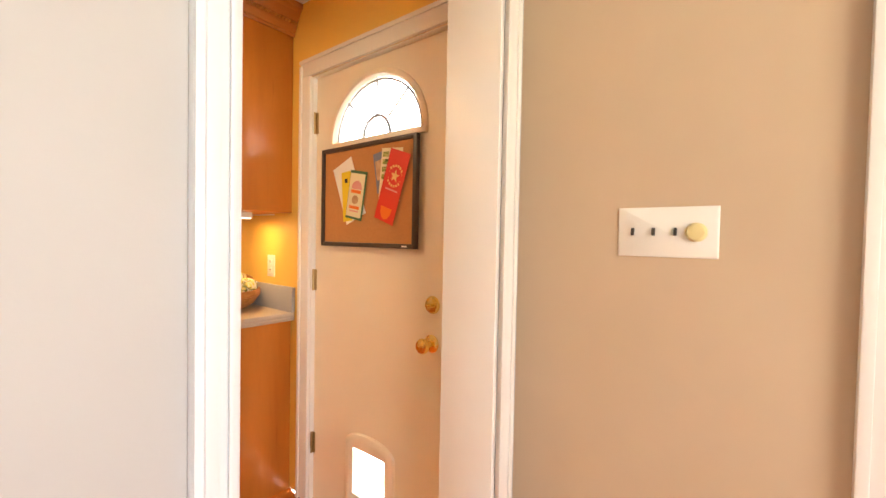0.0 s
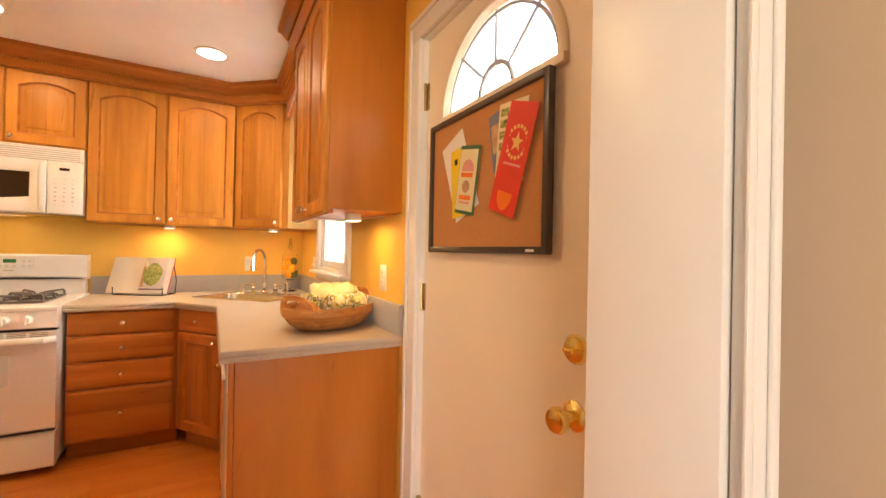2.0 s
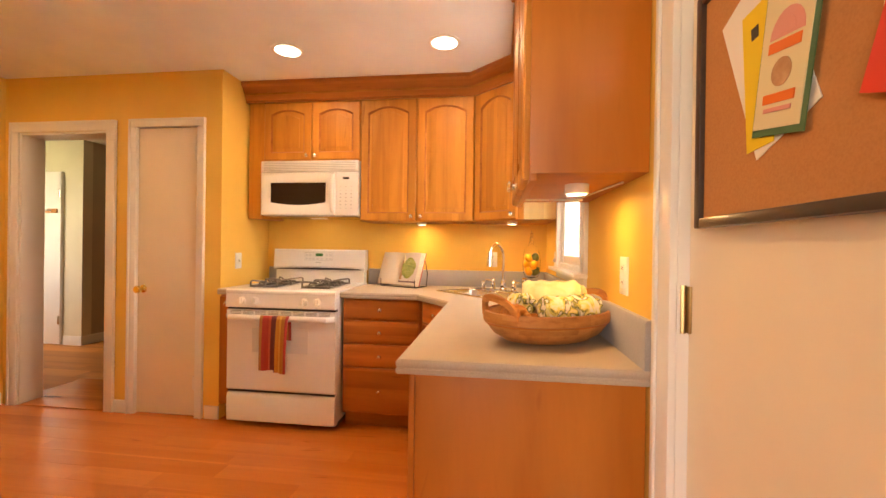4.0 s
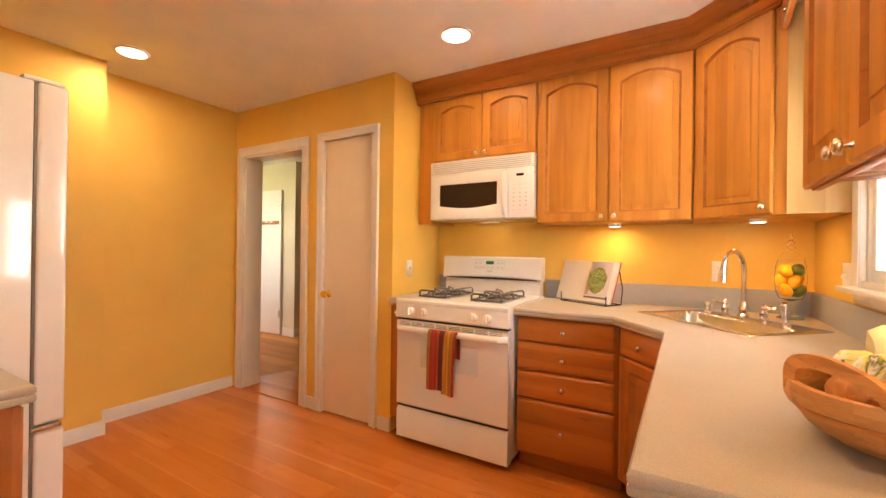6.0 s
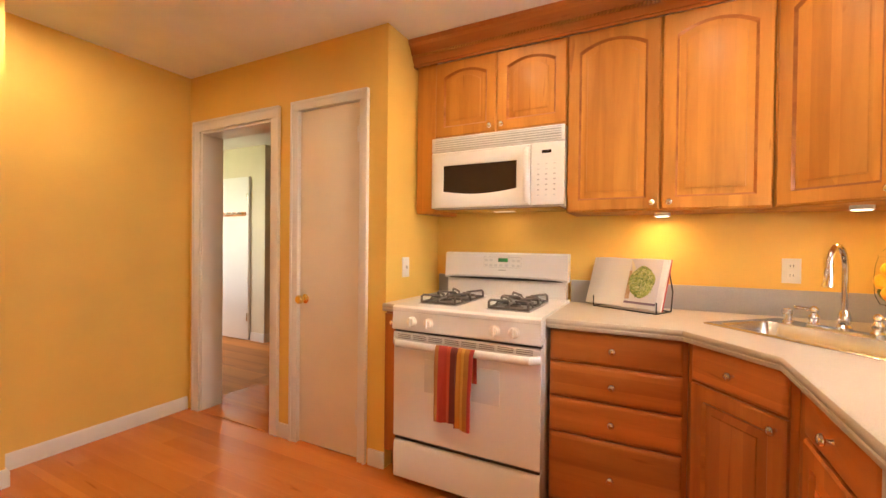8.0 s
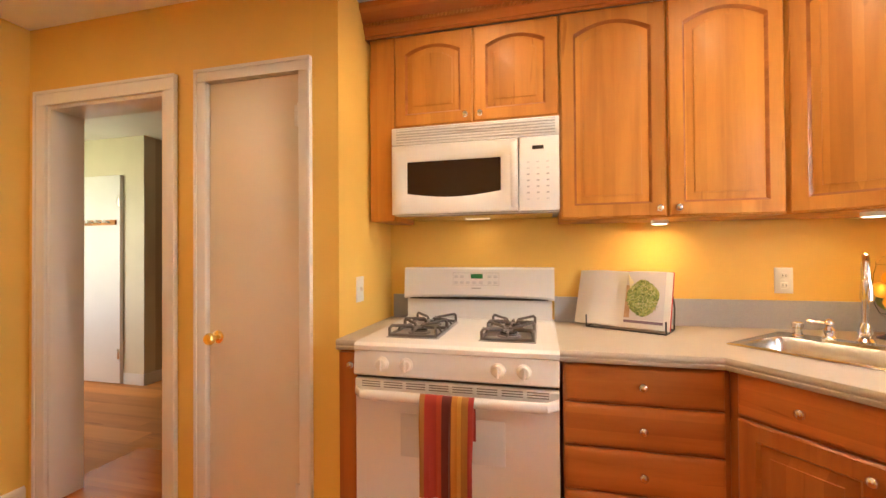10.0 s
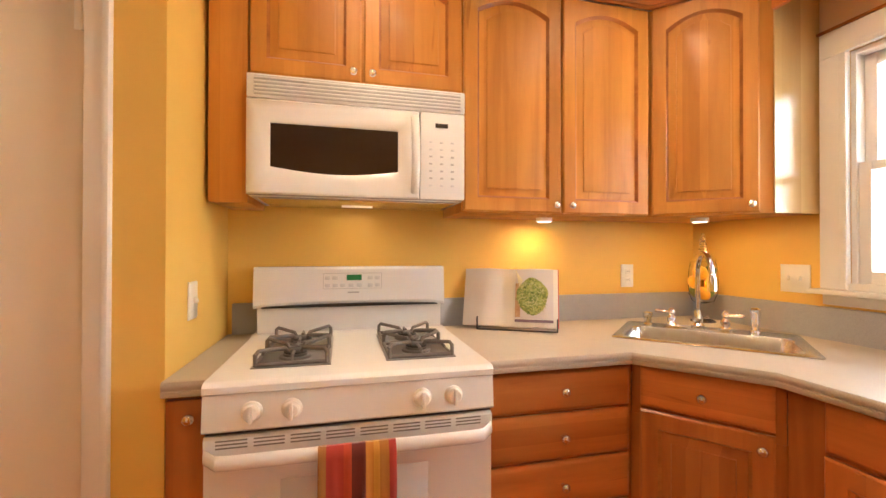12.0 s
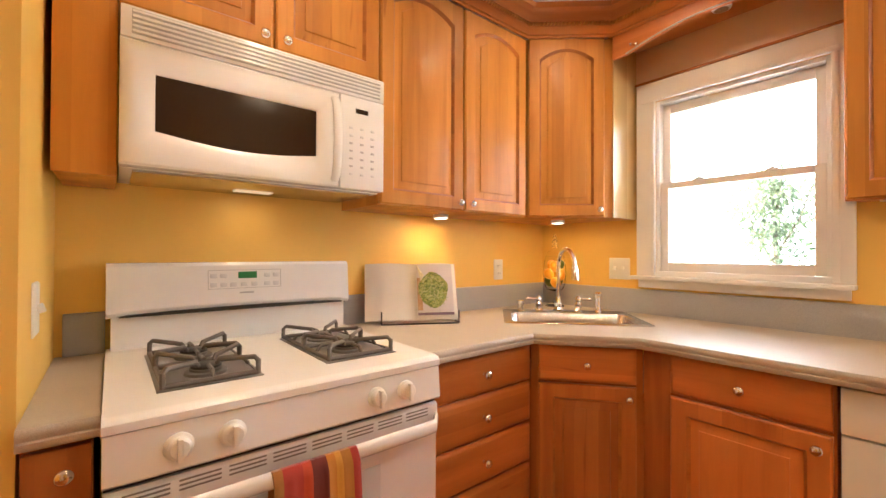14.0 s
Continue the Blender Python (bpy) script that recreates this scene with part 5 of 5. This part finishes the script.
# ---- lamps ----
# The fourth fixture is out of view, made up to house the fill lamp.
for cx, cy in CAN_SPOTS:
    th = thing("recessed_light", (cx, cy, CEIL - 0.006), "round white recessed ceiling light, lit", "ceiling light", "recessed ceiling lights")
    b = Build().lathe(cx, cy, [(0.098, CEIL - 0.0005), (0.098, CEIL - 0.004), (0.090, CEIL - 0.008), (0.078, CEIL - 0.006), (0.074, CEIL - 0.001)], 32, cap0=False, cap1=False)
    part("trim_ring", b, TRIM, th)
    part("lens", Build().lathe(cx, cy, [(0.076, CEIL - 0.0005), (0.076, CEIL - 0.004), (0.04, CEIL - 0.006)], 32), LENS, th, "glowing lens")
for cx, cy in PUCKS:
    zz = 1.417 if cx > 1 else UB
    th = thing("puck_light", (cx, cy, 1.377), "small white lit puck light under the wall cabinet", "cabinet light", "puck lights")
    part("housing", Build().lathe(cx, cy, [(0.036, zz), (0.036, 1.390), (0.032, 1.387)], 22), WHITEPL, th)
    part("lens", Build().lathe(cx, cy, [(0.030, 1.3868), (0.030, 1.3855)], 22), PUCKLENS, th, "glowing lens")
th = thing("puck_light", (1.052, -0.20, 2.24), "small white puck light under the valance", "cabinet light", "puck lights")
part("housing", Build().lathe(1.052, -0.17, [(0.036, 2.285), (0.036, 2.258), (0.030, 2.254)], 22), WHITEPL, th)
part("lens", Build().lathe(1.052, -0.17, [(0.026, 2.2535), (0.026, 2.2525)], 22), NICKEL, th)

# ---- things on the worktop ----
BKX, BKY = 1.829, -0.214
bk = thing("basket", (BKX, BKY, ZC), "oval brown chip-wood basket with arched handles on the worktop", "basket")
mbk = pose(BKX, BKY, ZC, 0, 0, -51.6)
sx, sy = 1.0, 0.73
prof = [(0.100, 0.001), (0.165, 0.010), (0.203, 0.032), (0.226, 0.060), (0.233, 0.080), (0.230, 0.096), (0.223, 0.096), (0.225, 0.080), (0.217, 0.060), (0.194, 0.036), (0.155, 0.018), (0.06, 0.012)]
part("bowl", Build(mbk).lathe(0, 0, prof, 40, sx, sy), BASKET, bk)
part("rim_band", Build(mbk).lathe(0, 0, [(0.226, 0.070), (0.237, 0.071), (0.2385, 0.084), (0.236, 0.102), (0.224, 0.103)], 40, sx, sy, False, False), BASKET, bk)
part("lower_band", Build(mbk).lathe(0, 0, [(0.227, 0.0635), (0.2335, 0.0645), (0.2345, 0.0690), (0.227, 0.0698)], 40, sx, sy, False, False), WOOD_D, bk, "dark lashing under the rim")
for s_ in (-1, 1):
    rings = []
    for k in range(17):
        a = math.pi * k / 16
        hy, hz = 0.076 * math.cos(a), 0.085 + 0.066 * math.sin(a) ** 0.8
        hx = s_ * (0.222 * math.sqrt(1 - (hy / 0.17) ** 2) + 0.004 + 0.012 * math.sin(a))
        oy, oz = 0.011 * math.cos(a), 0.011 * math.sin(a)
        rings.append([(hx - 0.006, hy - oy, hz - oz), (hx - 0.006, hy + oy, hz + oz), (hx + 0.006, hy + oy, hz + oz), (hx + 0.006, hy - oy, hz - oz)])
    part("handle", Build(mbk).loft(rings), BASKET, bk)


def roll(name, p0, p1, r, material, label):
    """Rolled cloth: soft cylinder with a wound end."""
    b_ = Build()
    p0, p1 = Vector(p0), Vector(p1)
    n_ = 18
    b_.tube([p0 + (p1 - p0) * (i / n_) for i in range(n_ + 1)], [r * (0.80 + 0.2 * min(1, i / 2, (n_ - i) / 2)) * (1 + 0.05 * math.sin(i * 1.3)) for i in range(n_ + 1)], 24)
    for w_ in b_.bm.verts:
        w_.co += 0.007 * noise.noise_vector(w_.co * 22 + Vector((len(label), 0, 0))) + 0.003 * noise.noise_vector(w_.co * 60)
    th_ = single(name, b_, material, label, "towel")
    d_ = (p1 - p0).normalized()
    n1 = d_.cross(Vector((0, 0, 1))).normalized()
    n2 = d_.cross(n1)
    s_ = Build()
    for k in range(3):
        a_ = 0.8 + 2.1 * k
        c_ = p1 + d_ * 0.002 + 0.42 * r * (math.cos(a_) * n1 + math.sin(a_) * n2)
        s_.tube([c_ + 0.34 * r * (math.cos(a_ + q) * n1 + math.sin(a_ + q) * n2) + d_ * 0.006 * math.sin(q) for q in (0, 0.7, 1.4, 2.1, 2.8)], [0.004, 0.009, 0.011, 0.009, 0.004], 7)
    part("loose_fold", s_, material, th_)
    return th_


roll("rolled_towel", (1.79, -0.295, ZC + 0.136), (1.815, -0.105, ZC + 0.140), 0.056, CREAMCLOTH, "cream rolled hand towel on top of the basket")
roll("rolled_towel", (1.925, -0.245, ZC + 0.108), (1.865, -0.075, ZC + 0.110), 0.047, LEAFCLOTH, "white and yellow leaf-print rolled towel at the basket rim")
roll("rolled_towel", (1.72, -0.175, ZC + 0.100), (1.80, -0.070, ZC + 0.105), 0.045, LEAFCLOTH, "leaf-print rolled towel at the back of the basket")
roll("rolled_towel", (1.85, -0.340, ZC + 0.080), (1.92, -0.310, ZC + 0.082), 0.038, BASKET, "brown rolled cloth beside the basket handle")
roll("rolled_towel", (1.84, -0.235, ZC + 0.080), (1.82, -0.150, ZC + 0.080), 0.050, CREAMCLOTH, "cream rolled towel low in the basket")
roll("rolled_towel", (1.80, -0.325, ZC + 0.112), (1.885, -0.285, ZC + 0.122), 0.034, LEAFCLOTH, "small leaf-print rolled towel beside the handle")

JX, JY = 0.187, -0.129
jar = thing("glass_jar", (JX, JY, ZC), "footed clear glass jar with lid, full of fruit", "jar")
b = Build()
b.lathe(JX, JY, [(0.055, ZC + 0.0005), (0.055, ZC + 0.006), (0.020, ZC + 0.022), (0.014, ZC + 0.045), (0.022, ZC + 0.075), (0.045, ZC + 0.098), (0.060, ZC + 0.135), (0.064, ZC + 0.20), (0.060, ZC + 0.255), (0.052, ZC + 0.290),
                (0.0507, ZC + 0.290), (0.0585, ZC + 0.255), (0.0624, ZC + 0.20), (0.0584, ZC + 0.137), (0.043, ZC + 0.102), (0.01, ZC + 0.09)], 28)
part("bowl", b, JARGLASS, jar).visible_shadow = False
b = Build()
b.lathe(JX, JY, [(0.054, ZC + 0.291), (0.053, ZC + 0.300), (0.034, ZC + 0.322), (0.014, ZC + 0.334), (0.010, ZC + 0.340)], 24)
lid = part("lid", b, JARGLASS, jar)
lid.visible_shadow = False
b = Build()
b.lathe(JX, JY, [(0.010, ZC + 0.3405), (0.018, ZC + 0.350), (0.017, ZC + 0.358), (0.009, ZC + 0.366), (0.016, ZC + 0.374), (0.013, ZC + 0.384), (0.007, ZC + 0.390), (0.012, ZC + 0.399), (0.009, ZC + 0.408), (0.005, ZC + 0.413), (0.008, ZC + 0.421), (0.003, ZC + 0.430)], 20)
part("finial", b, SOLIDGLASS, lid, "beaded solid glass finial").visible_shadow = False
rng = random.Random(4)
for dx, dy, dz, mt, kind_ in ((0.030, -0.030, 0.140, LEMON, "lemon"), (-0.035, -0.020, 0.142, LIME, "lime"), (0.0, 0.040, 0.140, LIME, "lime"), (0.042, 0.018, 0.186, LEMON, "lemon"), (-0.025, -0.045, 0.190, LEMON, "lemon"),
                              (-0.03, 0.035, 0.192, LEMON, "lemon"), (0.020, -0.030, 0.236, LEMON, "lemon"), (-0.032, 0.0, 0.238, LEMON, "lemon"), (0.022, 0.034, 0.243, LIME, "lime")):
    m = pose(JX + dx * 0.74, JY + dy * 0.74, ZC + dz, rng.uniform(-40, 40), rng.uniform(-40, 40), rng.uniform(0, 180))
    single(kind_, Build(m).lathe(0, 0, [(0.004, -0.036), (0.012, -0.031), (0.024, -0.020), (0.0275, 0), (0.024, 0.020), (0.012, 0.031), (0.004, 0.036)], 14), mt, "ripe yellow lemon inside the glass jar" if mt is LEMON else "dark green lime inside the glass jar", "fruit", "fruit in the jar")

# cookbook on a wire stand
BA, BB = Vector((0.075, -1.315)), Vector((0.262, -0.958))
bang = math.degrees(math.atan2(BB.y - BA.y, BB.x - BA.x))
bw = (BB - BA).length + 0.006
mb = pose(BA.x, BA.y, ZC + 0.012, 0, 0, bang) @ pose(0, 0, 0, -20)
book = thing("cookbook", (0.16, -1.13, ZC + 0.02), "open cookbook with green pasta photo on a wire stand", "book")
bh = 0.258


def page(x0_, x1_, flip):
    b_ = Build(mb)
    rings_ = []
    for i in range(11):
        u = i / 10
        v_ = u if not flip else 1 - u
        yy = -0.012 - 0.014 * math.sin(math.pi * min(1, (1 - v_) * 1.1)) * (1 - 0.3 * v_)
        xx = x0_ + u * (x1_ - x0_)
        rings_.append([(xx, 0.0, 0), (xx, yy, 0), (xx, yy, bh), (xx, 0.0, bh)])
    b_.loft(rings_)
    return b_


mid = bw * 0.53
part("cover", Build(mb).box(0.010, bw + 0.004, 0.0005, 0.005, 0.001, bh + 0.005, 0.001), REDCOVER, book, "red cloth cover")
part("page_block", page(0, mid, True), PAPER, book)
pr = part("page_block", page(mid, bw, False), PAPER, book)
pw = bw - mid


def print_on(dy):
    """Tools for a thin print on the page beside the gutter, dy proud of it."""
    return Build(mb @ Matrix.Translation((mid, -0.0272 - dy, 0)) @ pose(0, 0, 0, 0, 0, -1))


part("photo", print_on(0.0).box(0.012, pw - 0.020, -0.001, 0.0, 0.034, bh - 0.006), PHOTOGROUND, pr, "pale printed photo")
part("photo_edge", print_on(0.0008).box(0.012, 0.034, -0.001, 0.0, 0.040, bh - 0.070), WOODPRINT, pr, "brown edge of the printed photo")
part("caption_bar", print_on(0.0008).box(0.012, pw - 0.020, -0.001, 0.0, 0.018, 0.030), MAUVEPRINT, pr, "dark mauve printed strip")
b = print_on(0.0016)
CXP, CZP = 0.084, 0.132
ring_ = [(CXP + 0.066 * math.cos(a) * (1 + 0.05 * math.sin(5 * a)), CZP + 0.080 * math.sin(a) * (1 + 0.06 * math.sin(4 * a + 1))) for a in (2 * math.pi * k / 28 for k in range(28))]
b.loft([[(x, 0.0, z) for x, z in ring_], [(x, -0.001, z) for x, z in ring_]])
ph = part("pasta_photo", b, NOODLE, pr, "printed photo of green pasta")
rng = random.Random(9)
for shade, count in (((0.13, 0.20, 0.03), 60), ((0.36, 0.42, 0.12), 70), ((0.58, 0.56, 0.28), 40)):
    b = print_on(0.0027)
    for k in range(count):
        a0, r0 = rng.uniform(0, 6.28), math.sqrt(rng.uniform(0, 1.0))
        cx, cz = CXP + 0.058 * r0 * math.cos(a0), CZP + 0.072 * r0 * math.sin(a0)
        q, l_ = rng.uniform(0, 6.28), rng.uniform(0.014, 0.034)
        b.tube([(cx + l_ * (s_ - 0.5) * math.cos(q) - 0.006 * math.sin(math.pi * s_) * math.sin(q), 0, cz + l_ * (s_ - 0.5) * math.sin(q) + 0.006 * math.sin(math.pi * s_) * math.cos(q)) for s_ in (0, 0.33, 0.66, 1)], 0.0013, 4)
    part("noodle_print", b, paint("noodle_print", shade, 0.5), pr)
b = print_on(0.0030)
for k in range(5):
    b.tube([(0.014 + 0.006 * k, 0, bh - 0.012 - 0.010 * k), (0.030 + 0.003 * k, 0, bh - 0.085 + 0.006 * k)], 0.0018, 5)
part("breadstick_print", b, CREAMPAPER, pr, "printed cream breadsticks")
stand = thing("book_stand", (0.16, -1.13, ZC), "black wire cookbook stand on the worktop", "stand")
ms = pose(BA.x, BA.y, ZC, 0, 0, bang)
b = Build(ms)
xa, xb = 0.07, bw - 0.004
b.tube([(xa, -0.040, 0.060), (xa, -0.040, 0.006), (xa, 0.10, 0.006), (xa, 0.115, 0.10), (xa + 0.01, 0.10, 0.20)], 0.0035, 7)
b.tube([(xb, -0.040, 0.060), (xb, -0.040, 0.006), (xb, 0.10, 0.006), (xb, 0.115, 0.10), (xb - 0.01, 0.10, 0.20)], 0.0035, 7)
b.tube([(xa, -0.040, 0.006), (xb, -0.040, 0.006)], 0.0035, 7).tube([(xa + 0.01, 0.10, 0.20), (xb - 0.01, 0.10, 0.20)], 0.0035, 7).tube([(xa, 0.10, 0.006), (xb, 0.10, 0.006)], 0.0035, 7)
part("wire_frame", b, BLACKWIRE, stand)

# ---- fridge and its neighbour cabinet ----
fr = thing("refrigerator", (2.70, -2.72, 0), "white refrigerator with bottom freezer drawer", "refrigerator")
part("body", Build().box(2.375, 3.10, -3.08, -2.33, 0.03, 1.745, 0.008), WHITE, fr)
part("gasket", Build().box(2.364, 2.373, -3.072, -2.337, 0.06, 1.735), SLOT, fr, "grey door gasket")
d = part("door", Build().box(2.292, 2.366, -3.08, -2.33, 0.665, 1.745, 0.010, 3), WHITE, fr)
part("handle", Build().tube([(2.30, -3.03, 0.75), (2.255, -3.03, 0.80), (2.255, -3.03, 1.30), (2.30, -3.03, 1.36)], 0.013, 10), WHITEPL, d)
part("hinge_cover", Build().box(2.30, 2.40, -2.40, -2.335, 1.746, 1.760, 0.005), WHITEPL, fr)
part("freezer_drawer", Build().box(2.292, 2.366, -3.08, -2.33, 0.06, 0.640, 0.010, 3), WHITE, fr)
part("centre_hinge", Build().box(2.300, 2.372, -2.350, -2.326, 0.645, 0.660, 0.003), STEEL, fr, "steel centre hinge")
part("foot", Build().box(2.40, 3.05, -3.02, -2.39, 0.0, 0.03), BLACK, fr)
c = thing("base_cabinet", (2.9, -2.1, 0), "honey wood base cabinet beside the refrigerator", "cabinet", "base cabinets")
part("body", Build().box(2.52, 3.278, -2.315, -1.875, TOE, 0.873, 0.002), WOOD_L, c)
part("toe_kick", Build().box(2.60, 3.20, -2.315, -1.90, 0, TOE), WOOD_D, c)
cab_door(c, pose(2.52, -1.880, 0.116, 0, 0, -90), 0.43, 0.75, 0.0, 0.395, 0.70, WOOD_L)
tr = thing("worktop", (2.9, -2.1, 0.875), "pale laminate worktop beside the refrigerator", "worktop")
part("slab", Build().box(2.503, 3.286, -2.32, -1.877, 0.876, ZC), LAMINATE, tr)
part("edge_nosing", Build().sweep([(2.505, -2.32), (2.505, -1.877), (3.286, -1.877)], [(-o, z) for o, z in NOSE]), LAMINATE, tr)

# ---- outside ----
tree = thing("tree", (0.9, 7.5, -0.3), "leafy green tree outside the window", "tree")
part("trunk", Build().tube([(-0.5, 8.0, -0.3), (-0.45, 8.0, 0.8), (-0.55, 8.05, 1.8), (-0.4, 8.0, 2.8)], [0.07, 0.06, 0.045, 0.02], 10).tube([(-0.5, 8.0, 1.2), (-0.1, 7.8, 1.9), (0.1, 7.7, 2.5)], [0.03, 0.02, 0.01], 8).tube([(-0.5, 8.0, 1.0), (-0.9, 8.2, 1.7), (-1.1, 8.3, 2.4)], [0.03, 0.02, 0.01], 8), BARK, tree)
rng = random.Random(11)
t = bmesh.new()
for k in range(120):
    a, e, r_ = rng.uniform(0, 6.28), rng.uniform(-1.2, 1.4), rng.uniform(0.3, 1.1)
    cc = Vector((-0.55 + 0.85 * r_ * math.cos(a) * math.cos(e), 8.0 + 0.9 * r_ * math.sin(a) * math.cos(e), 1.95 + 0.95 * r_ * math.sin(e)))
    for j in range(34):
        p = cc + Vector((rng.gauss(0, 0.13), rng.gauss(0, 0.13), rng.gauss(0, 0.11)))
        q = Euler((rng.uniform(0, 6.28), rng.uniform(0, 6.28), rng.uniform(0, 6.28))).to_matrix()
        l_ = rng.uniform(0.035, 0.065)
        vs = [t.verts.new(p + q @ Vector(o)) for o in ((-l_, 0, 0), (0, -l_ * 0.45, l_ * 0.12), (l_, 0, 0), (0, l_ * 0.45, l_ * 0.12))]
        t.faces.new(vs)
bb = Build()
me = bpy.data.meshes.new("tmp")
t.to_mesh(me)
t.free()
bb.bm.from_mesh(me)
bpy.data.meshes.remove(me)
crn = part("crown", bb, LEAF, tree, "loose green crown", smooth=False)
fence = thing("fence", (-3.2, 3.2, -0.3), "pale upright board fence outside", "fence")
for i in range(46):
    fy = 0.3 + i * 0.14
    part("board", Build().box(-3.2 + 0.004 * (i % 3), -3.178 + 0.004 * (i % 3), fy, fy + 0.12, -0.3, 1.85 + 0.01 * (i % 2), 0.004), FENCEW, fence)
part("rail", Build().box(-3.245, -3.205, 0.3, 6.74, 0.2, 0.29).box(-3.245, -3.205, 0.3, 6.74, 1.3, 1.39), FENCEW, fence)

# ---- floors, board by board ----
def floor_boards(name, x0_, x1_, y0_, y1_, w, length, material, label, seed, skip=None):
    """Long boards along y in staggered rows over a dark bed."""
    base = structure(name, Build().box(x0_, x1_, y0_, y1_, -0.30, -0.010), UNDERFLOOR, label, "floor")
    meshes = {}
    rng_ = random.Random(seed)
    x = x0_
    while x < x1_ - 0.01:
        wx = min(w, x1_ - x)
        y = y0_ - rng_.uniform(0, length * 0.8)
        while y < y1_:
            ya_, yb_ = max(y, y0_), min(y + length, y1_)
            if yb_ - ya_ > 0.02:
                key = (round(wx, 3), round(yb_ - ya_, 3))
                if key not in meshes:
                    b_ = Build()
                    hw, hl, g = wx / 2 - 0.0001, (yb_ - ya_) / 2 - 0.0001, 0.0005
                    b_.loft([[(-hw, -hl, -0.010), (hw, -hl, -0.010), (hw, hl, -0.010), (-hw, hl, -0.010)], [(-hw, -hl, -g), (hw, -hl, -g), (hw, hl, -g), (-hw, hl, -g)],
                             [(-hw + g, -hl + g, 0), (hw - g, -hl + g, 0), (hw - g, hl - g, 0), (-hw + g, hl - g, 0)]])
                    me_ = bpy.data.meshes.new("plank")
                    b_.bm.to_mesh(me_)
                    b_.bm.free()
                    me_.materials.append(material)
                    meshes[key] = me_
                ob = new("plank", meshes[key])
                ob.location = (x + wx / 2, (ya_ + yb_) / 2, 0)
                ob.parent = base
            y += length
        x += w
    return base


floor_boards("floor", 0.0, 3.37, -4.05, 0.0, 0.127, 1.22, FLOOR_W, "glossy orange-brown wood plank kitchen floor", 3)
floor_boards("floor_hall", -4.0, 0.0, -8.0, -3.0, 0.19, 1.6, OAK, "glossy oak plank hall floor", 5)
structure("floor_hall_strip", Build().box(0.0, 0.605, -8.0, -4.05, -0.3, 0.0).box(-4.0, 0.0, -3.0, -2.9, -0.3, 0.0), OAK, "oak hall floor along the wall", "floor")
structure("floor_front_room", Build().box(3.37, 6.5, -4.2, 0.16, -0.3, 0.0), OAK, "oak front room floor", "floor")
structure("floor_threshold", Build().box(0.43, 0.615, -3.90, -3.198, 0.0005, 0.008, 0.003), FLOOR_W, "wooden threshold strip in the doorway", "trim")
